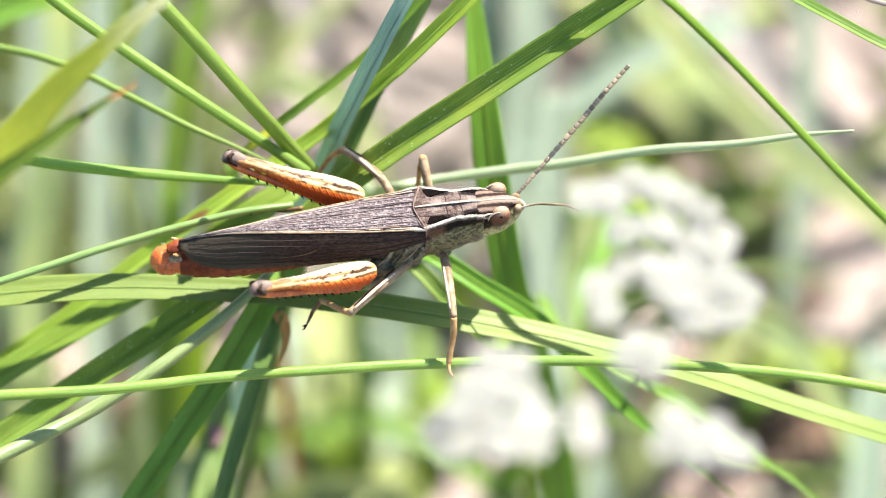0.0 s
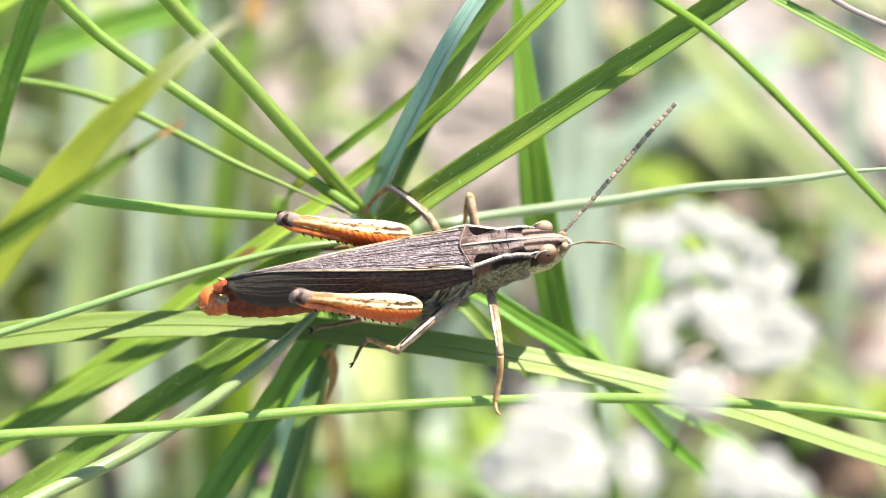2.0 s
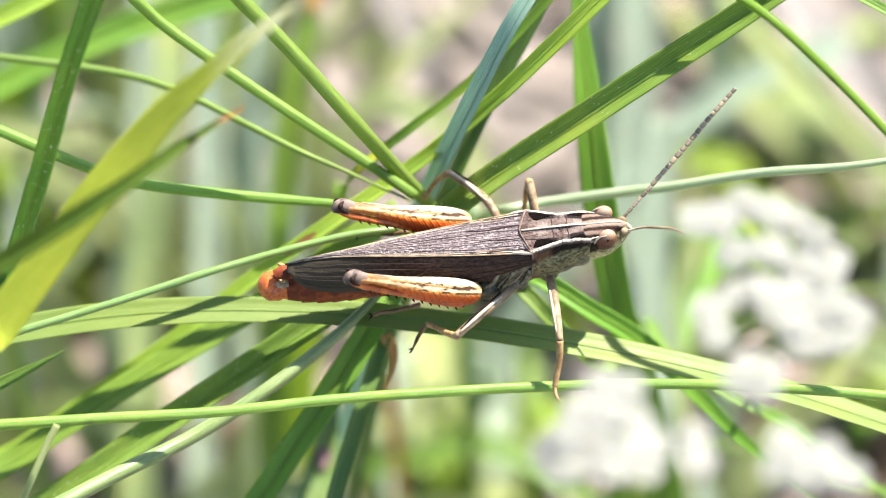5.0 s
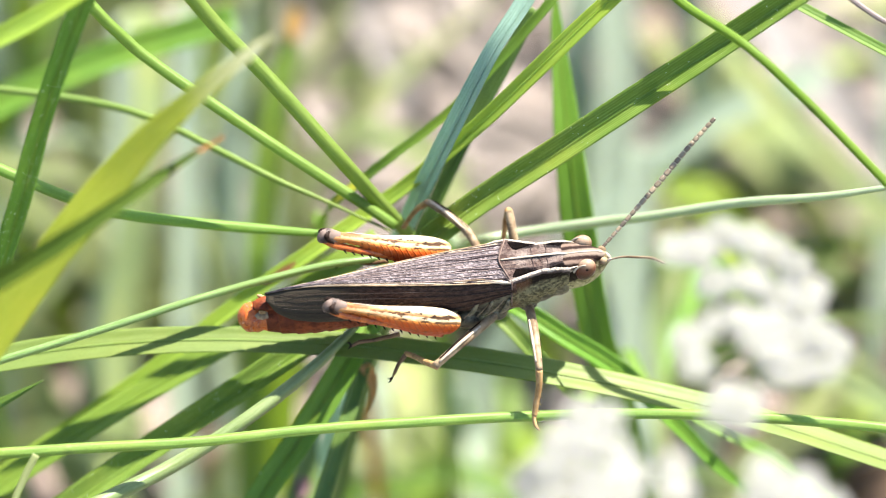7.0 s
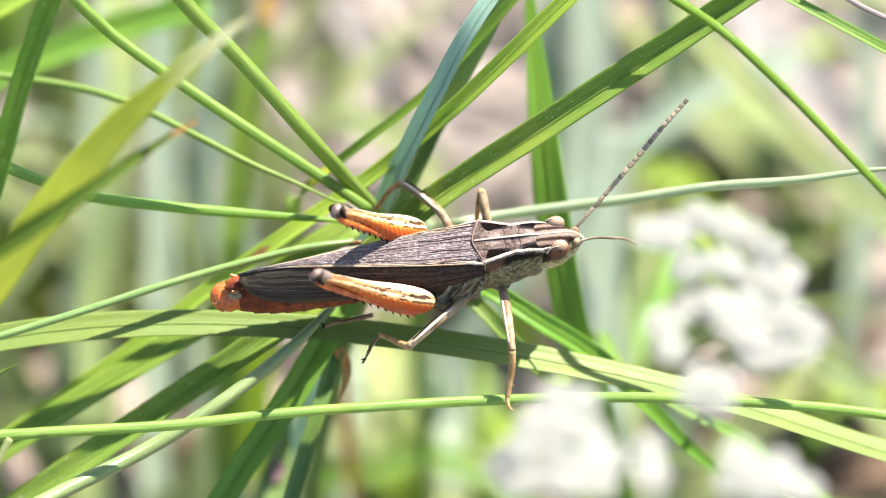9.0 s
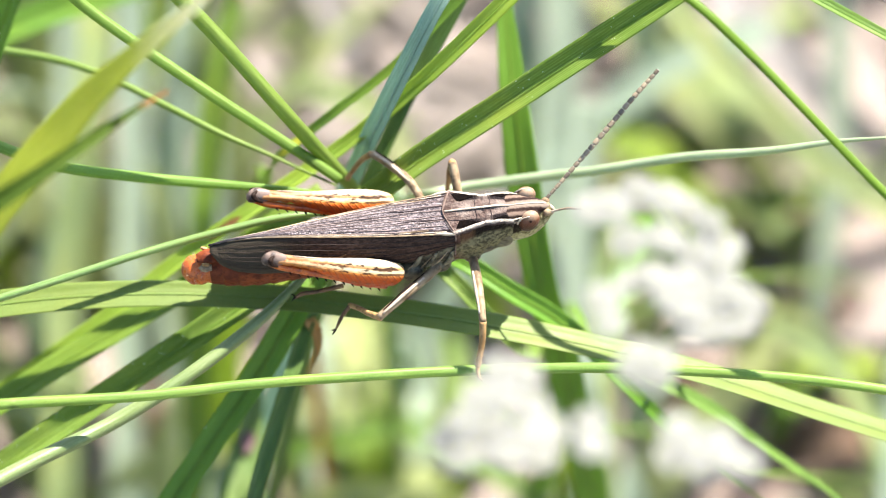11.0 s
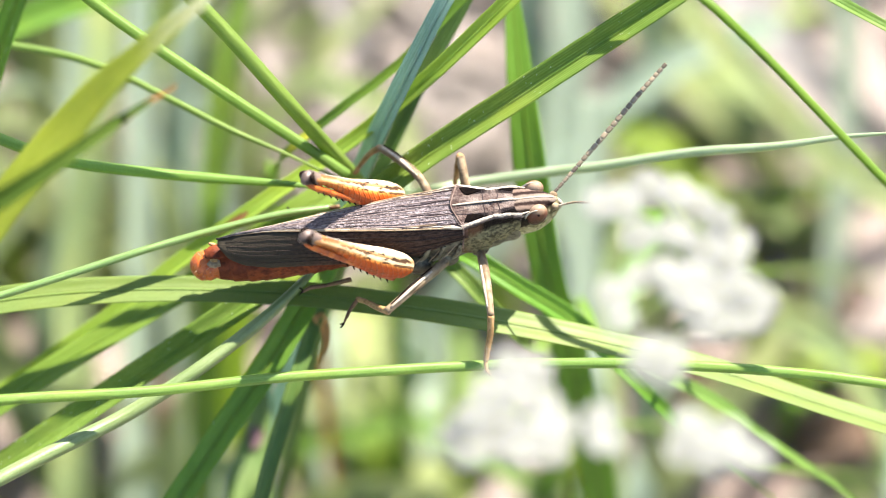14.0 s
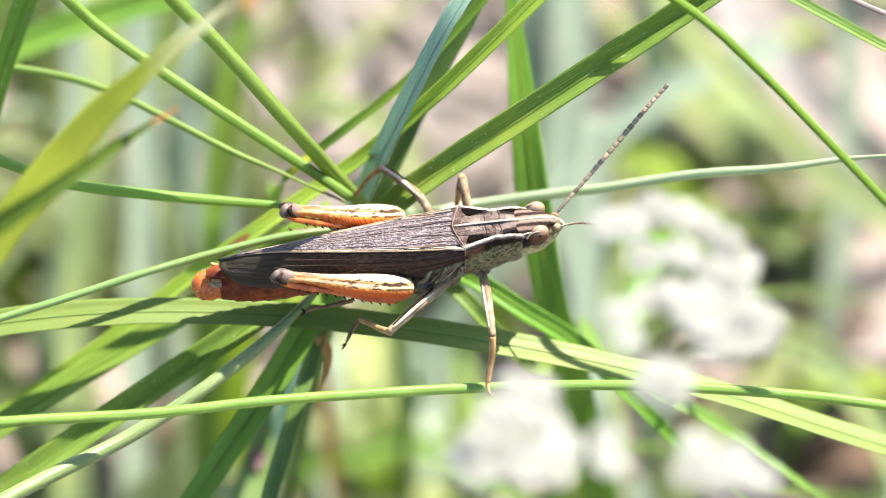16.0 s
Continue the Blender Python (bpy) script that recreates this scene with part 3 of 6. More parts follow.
grass("thin green grass blade under the front foot", THIN, 0.58, 0, "stem", "none", [(-60.4, -12.1, -1.5), (-54.5, -11.4, 67.1), (-39.1, -9.5, 78.6), (-30.2, -8.4, 77.8), (-23.5, -7.5, 77.2), (-17.6, -6.7, 76.6), (-11.6, -5.6, 76.1), (-5.6, -4.7, 75.5), (-0.1, -3.9, 74.8), (6.6, -3.8, 74.9), (12.7, -4.0, 74.8), (18.8, -4.4, 74.5), (23.9, -5.0, 74.0), (29.8, -6.0, 73.3)])
grass("bright fresh green grass stem", FRESH, 0.65, 0, "stem", "end", [(-58.1, 13.9, -1.5), (-52.7, 12.6, 79.9), (-38.6, 9.1, 87.1), (-30.5, 7.1, 83.8), (-25.4, 5.9, 81.7), (-22.4, 5.7, 80.3), (-18.0, 5.5, 79.6), (-14.0, 5.5, 79.0), (-10.6, 5.4, 78.7), (-8.5, 5.5, 78.2)])
grass("thin grass stem, paled to look sunlit", PALE_STEM, 0.59, 0, "stem", "end", [(-5.6, 30.4, -1.5), (-5.6, 22.4, 53.0), (-4.1, 12.9, 67.1), (-2.7, 8.0, 74.6), (-0.4, 8.3, 74.9), (3.7, 8.2, 76.0), (6.8, 7.9, 77.0), (11.3, 7.3, 79.0), (15.8, 6.4, 80.8), (19.4, 6.2, 81.9), (22.1, 5.8, 82.8)])
grass("bright fresh green grass stem", FRESH, 0.83, 0, "stem", "none", [(-36.8, 22.4, -1.5), (-32.8, 20.1, 92.2), (-22.3, 14.0, 95.4), (-16.2, 10.5, 89.8), (-13.9, 9.2, 87.6), (-10.4, 7.1, 83.7), (-8.8, 7.3, 80.2), (-7.0, 7.6, 76.2), (-6.3, 7.9, 74.0)])
grass("bright fresh green grass stem", FRESH, 0.64, 0, "stem", "none", [(-43.2, 21.7, -1.5), (-39.1, 19.9, 91.5), (-28.7, 15.4, 93.9), (-22.6, 12.8, 87.7), (-20.9, 12.1, 86.0), (-17.9, 10.6, 84.4), (-13.9, 8.7, 82.4), (-10.0, 7.2, 80.1), (-7.4, 6.3, 78.3)])
grass("flat light green grass blade in the clump", SOFT, 0.44, 0, "stem", "end", [(-61.9, 21.7, -1.5), (-56.0, 20.5, 65.0), (-40.7, 17.5, 78.5), (-31.9, 15.8, 78.8), (-24.8, 14.4, 79.1), (-20.9, 12.9, 79.3), (-17.7, 11.1, 79.2), (-14.1, 9.0, 79.0), (-11.3, 8.0, 78.3), (-7.6, 6.6, 77.3)])
grass("wide yellow-green grass blade close to the lens", YELLOW, 2.3, 22, "blade", "end", [(-46.0, -27.0, -1.5), (-44.0, -24.0, 50.0), (-32.0, -11.2, 82.5), (-28.1, -7.6, 86.2), (-25.2, -5.2, 89.2), (-23.3, -3.8, 91.3), (-21.0, -2.3, 93.6), (-18.5, -1.4, 96.6), (-15.5, -1.3, 100.4), (-13.4, -1.9, 103.5), (-12.2, -2.5, 105.5)], 0.05)
grass("deep green blade with a withered tip", WITHER, 1.05, -20, "blade", "end", [(-55.6, -24.8, -1.5), (-50.5, -22.2, 73.4), (-37.3, -15.4, 91.2), (-29.7, -11.4, 94.0), (-26.9, -10.0, 95.0), (-23.1, -8.1, 96.3), (-20.0, -5.8, 96.7), (-17.7, -3.2, 96.1), (-15.3, -0.7, 95.4)])
grass("blue-green grass blade leaning over the clump", BLUE, 1.29, 30, "blade", "none", [(1.4, 14.7, 91.5), (-0.4, 12.3, 89.8), (-2.0, 10.6, 88.0), (-3.9, 9.2, 84.0), (-5.7, 8.8, 78.9), (-6.8, 8.8, 75.2), (-7.8, 9.0, 71.7), (-10.3, 9.5, 63.0), (-14.5, 10.3, 35.0), (-16.2, 10.7, -1.5)])
grass("bright yellow-green grass blade in the sun", LIME, 0.94, 10, "blade", "none", [(-54.3, -12.1, -1.5), (-49.5, -9.9, 40.2), (-36.9, -4.3, 60.5), (-29.7, -1.0, 64.7), (-25.0, 1.1, 67.3), (-20.8, 2.9, 69.8), (-16.6, 4.9, 72.5), (-12.1, 6.9, 75.1), (-7.0, 9.2, 77.9), (-2.9, 10.1, 82.2), (0.5, 11.5, 85.6), (2.9, 12.8, 87.7), (6.5, 14.9, 90.4)], 0.16, (0.53, 0.565, 0.45, DRY, "dry brown patch"))
grass("green grass blade in the sunny clump", MID, 0.56, 15, "blade", "none", [(-13.4, 32.2, -1.5), (-13.4, 24.1, 51.6), (-12.3, 14.8, 66.5), (-11.3, 10.1, 74.8), (-9.3, 10.8, 76.6), (-7.5, 11.3, 78.2), (-4.5, 12.6, 80.3), (-1.4, 14.6, 82.9), (1.4, 16.6, 85.5), (4.5, 19.7, 87.7)], 0.16, (0.36, 0.46, 0.8, YELLOW, "yellowed patch"))
grass("dark green grass blade with shade in its colour", DARK, 0.88, 10, "blade", "none", [(0.2, 16.7, 84.4), (-1.4, 14.8, 81.8), (-3.0, 13.1, 79.4), (-4.6, 11.0, 76.7), (-5.8, 9.4, 74.4), (-6.9, 8.5, 71.3), (-9.6, 6.0, 63.1), (-14.3, 1.8, 35.8), (-16.1, 0.1, -1.5)])
grass("smooth deep green grass blade", DEEP, 1.95, -8, "blade", "end", [(10.8, -0.8, -1.5), (9.9, 0.3, 19.8), (7.4, 3.2, 47.9), (5.9, 4.9, 56.6), (5.0, 6.0, 62.2), (3.9, 7.0, 66.6), (2.9, 10.4, 71.4), (2.3, 13.7, 75.0), (1.9, 16.9, 77.2), (1.6, 19.3, 78.8), (1.4, 21.6, 80.5)], 0.06)
grass("smooth deep green grass blade", DEEP, 0.47, 0, "stem", "none", [(4.4, 15.9, 91.3), (8.0, 12.2, 90.4), (11.4, 8.4, 91.2), (15.0, 5.9, 89.0), (18.2, 3.2, 87.1), (20.6, 1.1, 85.7), (23.2, -1.0, 84.2), (27.7, -4.7, 81.6), (34.1, -9.9, 77.9), (45.1, -18.9, 58.6), (49.3, -22.4, -1.5)])
grass("bright fresh green grass stem", FRESH, 0.58, 12, "blade", "none", [(10.4, 17.5, 87.4), (14.1, 15.8, 86.2), (19.2, 12.9, 85.4), (21.3, 11.3, 85.5), (23.9, 10.2, 84.7), (28.4, 7.8, 84.3), (36.3, 3.6, 83.4), (50.0, -3.8, 69.0), (55.3, -6.6, -1.5)])
grass("grey-green grass blade with a pale shiny side", GREY, 0.82, 0, "stem", "end", [(-53.3, -30.0, -1.5), (-48.3, -26.6, 63.0), (-35.5, -17.8, 75.2), (-28.1, -12.7, 74.8), (-23.6, -9.6, 74.5), (-19.3, -6.7, 74.1), (-15.4, -4.1, 74.7), (-12.1, -1.4, 75.3), (-9.7, 0.9, 76.0), (-8.8, 2.5, 75.7)])
grass("green grass blade in the sunny clump", MID, 1.57, 10, "blade", "none", [(-8.3, 4.6, 73.5), (-9.8, 1.7, 72.7), (-12.0, -1.3, 70.5), (-14.4, -4.2, 68.5), (-16.9, -7.3, 66.3), (-19.1, -10.8, 65.1), (-23.8, -18.1, 62.5), (-31.8, -30.7, 45.1), (-34.9, -35.5, -1.5)])
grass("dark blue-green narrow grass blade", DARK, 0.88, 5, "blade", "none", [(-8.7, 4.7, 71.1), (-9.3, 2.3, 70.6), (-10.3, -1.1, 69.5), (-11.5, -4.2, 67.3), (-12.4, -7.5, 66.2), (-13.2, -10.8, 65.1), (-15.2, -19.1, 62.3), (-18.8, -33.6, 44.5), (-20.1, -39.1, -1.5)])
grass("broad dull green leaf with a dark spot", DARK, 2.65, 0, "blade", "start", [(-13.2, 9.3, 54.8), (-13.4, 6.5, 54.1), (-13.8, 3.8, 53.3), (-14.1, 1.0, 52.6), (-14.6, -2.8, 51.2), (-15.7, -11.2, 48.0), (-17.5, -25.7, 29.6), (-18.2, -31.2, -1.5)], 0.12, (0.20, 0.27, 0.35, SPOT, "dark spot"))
grass("smooth deep green grass blade", DEEP, 1.1, -10, "blade", "end", [(-5.7, 29.9, -1.5), (-5.7, 21.8, 52.6), (-4.3, 11.5, 66.1), (-3.0, 5.8, 73.1), (-0.4, 4.8, 72.4), (2.1, 3.5, 71.5), (5.0, 2.6, 69.6), (8.2, 0.7, 67.1), (10.5, -0.6, 64.9), (12.8, -1.6, 63.0), (16.9, -2.6, 58.7)])
grass("bright fresh green grass stem", FRESH, 0.78, 15, "blade", "end", [(5.6, 26.4, -1.5), (5.6, 18.3, 46.4), (6.9, 8.0, 59.9), (8.2, 2.2, 66.9), (10.1, 1.3, 66.2), (13.4, 0.4, 64.4), (16.7, -1.0, 62.2), (20.1, -2.3, 60.1), (23.4, -3.8, 57.8)])
grass("green grass blade in the sunny clump", MID, 1.58, 15, "blade", "none", [(-55.2, -17.4, -1.5), (-50.3, -14.6, 45.8), (-37.3, -7.5, 63.8), (-29.9, -3.4, 66.7), (-24.8, -0.6, 68.6), (-21.6, 1.0, 69.7), (-17.8, 2.9, 71.0), (-14.4, 4.6, 72.2), (-11.2, 6.5, 73.6), (-8.4, 8.3, 74.2)], 0.08)
grass("thin green grass stem with a white sheen", SHINE, 0.43, 0, "stem", "none", [(-59.4, -12.6, -1.5), (-53.7, -10.6, 62.7), (-39.0, -5.5, 76.5), (-30.5, -2.5, 77.0), (-23.9, -0.3, 77.4), (-17.8, 1.9, 77.7), (-13.0, 3.3, 78.0), (-10.5, 3.9, 78.1), (-8.2, 4.4, 77.9)])
grass("dark green upright grass blade with dew specks", DEW, 1.23, -20, "blade", "none", [(-37.8, -27.2, -1.5), (-36.0, -22.5, 56.1), (-31.4, -10.3, 77.7), (-28.7, -3.2, 82.6), (-27.9, -1.1, 84.1), (-26.5, 1.7, 87.3), (-25.2, 4.7, 90.6), (-23.8, 7.2, 93.6), (-22.4, 9.2, 96.2)])
grass("green grass blade in the sunny clump", MID, 1.85, 0, "blade", "none", [(-66.9, 16.0, -1.5), (-61.6, 18.2, 38.2), (-47.6, 23.9, 55.3), (-39.6, 27.2, 57.6), (-34.9, 29.2, 58.9), (-29.3, 31.3, 60.4), (-24.0, 32.9, 61.5), (-18.6, 34.1, 62.4)])
grass("bright fresh green grass stem", FRESH, 0.74, 0, "blade", "end", [(-59.9, -16.4, -1.5), (-54.6, -14.1, 53.5), (-40.9, -8.0, 70.7), (-33.0, -4.5, 73.2), (-30.1, -3.3, 74.0), (-28.1, -2.5, 74.6), (-26.5, -1.8, 75.1)])
grass("pale soft green grass blade", PALE, 0.36, 0, "stem", "none", [(-25.9, -8.9, 78.7), (-26.5, -9.8, 78.0), (-27.4, -11.5, 76.8), (-28.4, -13.4, 75.5), (-32.0, -20.2, 70.8), (-38.2, -31.9, 49.6), (-40.7, -36.4, -1.5)])
grass("bright fresh green grass stem", FRESH, 0.86, 0, "blade", "none", [(-4.6, 6.8, 72.6), (-1.6, 4.4, 72.1), (0.2, 2.9, 71.0), (2.4, 2.1, 68.1), (3.3, 7.0, 59.5), (4.2, 16.5, 44.4), (4.2, 24.5, -1.5)])
grass("dry brown curled grass leaf", DRY, 0.75, 20, "blade", "end", [(-10.8, 27.9, -1.5), (-10.8, 19.8, 50.5), (-10.1, 9.0, 63.7), (-9.4, 2.7, 70.3), (-8.9, 2.0, 69.8), (-8.8, 1.2, 69.2), (-9.1, 0.4, 68.3)])
grass("thin pale dry straw stalk", STRAW, 0.28, 0, "stem", "none", [(16.8, 15.6, 87.2), (19.2, 14.2, 86.3), (22.3, 13.1, 85.5), (24.1, 12.6, 85.2), (28.7, 11.8, 84.6), (52.7, 7.4, 68.5), (58.6, 6.3, -1.5)])
grass("green grass blade in the sunny clump", MID, 1.7, 0, "blade", "start", [(-15.2, 41.9, 54.4), (-15.9, 39.3, 52.6), (-16.9, 35.9, 50.2), (-17.7, 30.7, 45.3), (-18.3, 26.3, 39.8), (-20.2, 12.6, 11.6), (-20.7, 8.9, -1.5)], 0.16, (0.02, 0.14, 0.7, DRY, "withered brown tip"))
grass("bright yellow-green grass blade in the sun", LIME, 1.02, 0, "blade", "none", [(-60.8, -8.9, -1.5), (-55.3, -6.8, 76.9), (-33.0, 1.6, 95.8), (-29.3, 3.0, 96.8), (-25.3, 4.6, 97.9), (-21.7, 6.4, 99.1)])
grass("blurred blue-green grass blade behind the clump", TEAL, 2.16, 0, "blade", "none", [(-25.3, 59.0, 33.4), (-25.1, 49.5, 26.8), (-25.4, 39.3, 19.6), (-25.7, 29.1, 12.5), (-25.9, 22.3, 7.7), (-26.2, 12.8, -1.0), (-26.3, 7.9, -1.5)])
grass("blurred blue-green grass blade behind the clump", TEAL, 1.94, 0, "blade", "none", [(-30.1, 60.9, 29.9), (-30.5, 48.5, 21.2), (-30.1, 38.1, 13.9), (-29.7, 27.8, 6.7), (-29.3, 18.6, -1.6), (-29.1, 13.7, -1.5)])
grass("blurred blue-green grass blade behind the clump", TEAL, 2.05, 0, "blade", "none", [(-22.2, 56.1, 21.6), (-23.0, 47.3, 15.5), (-22.6, 36.8, 8.1), (-23.3, 27.0, 1.2)])
grass("blurred blue-green grass blade behind the clump", TEAL, 1.51, 0, "blade", "none", [(-19.0, 53.4, 27.1), (-19.4, 47.3, 22.8), (-18.8, 38.4, 16.5), (-19.8, 26.7, 8.4), (-20.7, 17.1, -0.7), (-21.1, 12.2, -1.5)])
grass("blurred blue-green grass blade behind the clump", TEAL, 3.21, 0, "blade", "none", [(6.3, 68.1, 25.2), (6.8, 61.7, 20.7), (6.1, 55.0, 15.9), (7.0, 48.6, 11.5), (8.3, 40.8, 6.0), (9.8, 31.8, -1.9), (10.6, 27.0, -1.5)])
grass("blurred blue-green grass blade behind the clump", TEAL, 2.11, 0, "blade", "none", [(7.8, 40.8, 40.2), (7.4, 36.6, 37.3), (7.1, 31.8, 33.9), (7.4, 27.0, 30.6), (7.8, 21.9, 27.0), (9.0, 7.3, 9.3), (9.3, 2.4, -1.5)])
grass("pale soft green grass blade", PALE, 1.58, 0, "blade", "end", [(10.4, 5.4, -1.5), (10.0, 10.3, 7.5), (9.0, 24.1, 23.6), (8.6, 29.3, 27.2), (9.2, 34.1, 30.6), (10.3, 38.0, 33.4)])
grass("pale soft green grass blade", PALE, 2.09, 0, "blade", "none", [(12.8, 59.6, 31.4), (17.4, 55.2, 28.3), (22.8, 50.7, 25.2), (27.8, 46.9, 22.5), (34.1, 43.2, 19.9), (46.7, 35.6, 9.1), (51.5, 32.7, -1.5)])
grass("whitish dry grass leaf lying over the soil", BLEACHED, 3.4, 0, "blade", "none", [(16.6, 81.5, 10.0), (19.6, 73.8, 12.0), (23.7, 68.0, 12.0), (28.2, 64.5, 9.0), (34.1, 63.1, 2.0), (38.9, 60.5, -1.5)])
grass("pale soft green grass blade", PALE, 1.72, 0, "blade", "none", [(21.2, 35.6, 20.7), (24.9, 34.2, 19.7), (26.9, 32.2, 18.3), (29.4, 28.9, 16.0), (31.8, 24.1, 12.7), (37.0, 14.2, 2.2), (39.4, 9.7, -1.5)])
grass("pale soft green grass blade", PALE, 2.42, 0, "blade", "none", [(-27.7, 53.9, 39.6), (-27.1, 49.3, 36.4), (-27.7, 44.7, 33.1), (-29.4, 35.9, 24.6), (-29.8, 22.6, 15.3), (-30.1, 11.1, 3.0), (-30.3, 6.2, -1.5)])
grass("blurred blue-green grass blade behind the clump", TEAL, 1.92, 0, "blade", "none", [(27.8, 68.0, 22.6), (28.2, 62.2, 18.6), (28.0, 56.2, 14.3), (26.9, 47.2, 8.1), (25.8, 37.7, -0.8), (25.2, 32.8, -1.5)])
grass("smooth deep green grass blade", DEEP, 1.43, 0, "blade", "none", [(3.8, 20.2, 20.9), (6.2, 23.4, 23.1), (8.0, 28.7, 24.4), (13.5, 44.4, 21.5), (15.4, 50.0, -1.5)])
grass("smooth deep green grass blade", DEEP, 1.85, 0, "blade", "none", [(8.7, 32.8, 24.8), (8.1, 28.2, 21.6), (7.5, 24.2, 18.8), (7.1, 18.9, 15.1), (6.2, 7.5, 3.0), (5.8, 2.6, -1.5)])
grass("blurred blue-green grass blade behind the clump", TEAL, 2.82, 0, "blade", "none", [(31.2, 30.8, 23.4), (30.6, 26.9, 20.7), (30.0, 21.6, 17.0), (29.6, 18.3, 14.7), (28.2, 7.0, 2.7), (27.6, 2.1, -1.5)])
grass("blurred blue-green grass blade behind the clump", TEAL, 2.34, 0, "blade", "none", [(-9.8, 39.9, -1.5), (-5.7, 43.5, 4.2), (3.3, 51.8, 13.7), (7.2, 55.3, 16.2), (11.5, 58.2, 18.2), (15.9, 60.5, 19.8), (22.4, 62.4, 21.2)])
grass("bright fresh green grass stem", FRESH, 1.68, 0, "blade", "none", [(-28.0, 29.2, -1.5), (-22.1, 30.0, 7.4), (-9.4, 31.5, 11.7), (-5.2, 32.0, 12.1), (-0.2, 30.5, 11.0), (4.9, 28.4, 7.1)])
grass("pale soft green grass blade", PALE, 2.41, 0, "blade", "none", [(-7.1, 42.8, 9.9), (-6.2, 37.9, 6.4), (-4.0, 33.7, 3.5), (-2.3, 28.7, 0.0)])
grass("pale soft green grass blade", PALE, 2.3, 0, "blade", "none", [(-9.8, 32.0, -1.5), (-9.8, 33.0, 0.5), (-9.7, 36.1, 4.5), (-9.4, 40.8, 6.0), (-9.3, 47.2, 5.0)])
grass("bright yellow-green grass blade in the sun", LIME, 2.3, 0, "blade", "end", [(-7.4, 32.0, -1.5), (-7.4, 33.0, 0.5), (-7.2, 36.6, 3.0), (-7.0, 40.7, 4.5), (-7.9, 47.7, 3.5)])
grass("blurred blue-green grass blade behind the clump", TEAL, 2.0, 0, "blade", "none", [(-3.6, 30.0, -1.5), (-3.6, 31.0, 0.5), (-3.8, 34.6, 4.5), (-4.0, 39.3, 6.0), (-4.3, 46.7, 5.0)])
grass("bright yellow-green grass blade in the sun", LIME, 2.2, 0, "blade", "end", [(-2.2, 29.5, -1.5), (-2.2, 30.5, 0.5), (-2.8, 34.5, 3.0), (-3.3, 37.6, 4.5), (-3.2, 41.4, 3.5)])
grass("bright fresh green grass stem", FRESH, 1.8, 0, "blade", "end", [(-4.9, 32.0, -1.5), (-4.9, 33.0, 0.5), (-5.5, 35.6, 4.5), (-6.1, 38.2, 6.0), (-6.3, 42.5, 5.0)])
grass("pale soft green grass blade", PALE, 2.2, 0, "blade", "end", [(-6.3, 36.1, -1.5), (-6.3, 37.1, 0.5), (-9.3, 37.7, 3.0), (-12.8, 38.6, 4.5), (-15.5, 40.8, 3.5)])
grass("bright fresh green grass stem", FRESH, 1.7, 0, "blade", "end", [(-0.4, 35.0, -1.5), (-0.4, 36.0, 0.5), (-1.0, 38.6, 4.5), (-1.6, 42.9, 6.0), (-2.3, 46.7, 5.0)])
grass("blurred blue-green grass blade behind the clump", TEAL, 1.7, 0, "blade", "none", [(-11.5, 31.0, -1.5), (-11.5, 32.0, 0.5), (-11.9, 35.5, 3.0), (-11.6, 39.7, 4.5), (-12.1, 45.6, 3.5)])
grass("bright yellow-green grass blade in the sun", LIME, 2.1, 0, "blade", "end", [(6.9, 21.9, -1.5), (6.9, 23.4, 14.0), (6.1, 20.3, 26.0), (5.6, 19.5, 33.0), (6.2, 20.3, 36.0)])
grass("bright yellow-green grass blade in the sun", LIME, 1.7, 0, "blade", "end", [(17.7, 61.6, -1.5), (17.7, 63.1, 2.0), (14.8, 62.4, 6.0), (11.9, 60.4, 8.0), (9.7, 59.4, 7.0)])
grass("blurred blue-green grass blade behind the clump", TEAL, 2.6, 0, "blade", "none", [(4.4, 59.3, -1.5), (4.4, 60.8, 2.0), (4.0, 61.3, 12.0), (3.8, 64.0, 20.0), (4.2, 69.1, 26.0)])
grass("smooth deep green grass blade", DEEP, 1.8, 0, "blade", "end", [(6.3, 57.5, -1.5), (6.3, 59.0, 3.0), (6.1, 60.7, 9.0), (6.4, 62.2, 13.0), (6.1, 63.4, 15.0)])
grass("dark green grass blade, shade put into its colour", DARK, 2.0, 0, "blade", "both", [(12.5, 53.3, -1.5), (9.5, 50.0, 8.0), (8.8, 48.4, 14.0), (10.6, 49.5, 15.0), (13.7, 51.2, 13.0)])
grass("smooth deep green grass blade", DEEP, 2.2, 0, "blade", "both", [(-29.6, 57.9, -1.5), (-29.6, 59.4, 16.0), (-30.1, 59.1, 22.0), (-30.0, 59.5, 27.0), (-29.4, 60.6, 31.0)])
grass("smooth deep green grass blade", DEEP, 1.9, 0, "blade", "both", [(-26.9, 64.4, -1.5), (-26.9, 65.9, 14.0), (-26.9, 66.2, 18.0), (-26.6, 66.6, 21.0), (-26.0, 68.1, 24.0)])
# dark strip added where the soil only has a shaded hollow
grass("dark strip standing in for a shaded hollow in the soil", SPOT, 2.6, 10, "blade", "both", [(15.4, 72.9, -1.0), (14.0, 69.9, 1.5), (12.8, 68.6, 2.0), (11.7, 69.4, -1.0)])
grass("pinkish dry grass leaf lying over the soil", STRAW, 2.6, 0, "blade", "both", [(-21.5, 84.5, -1.0), (-18.6, 74.2, 5.0), (-16.3, 69.5, 5.0), (-13.8, 68.2, -1.0)])
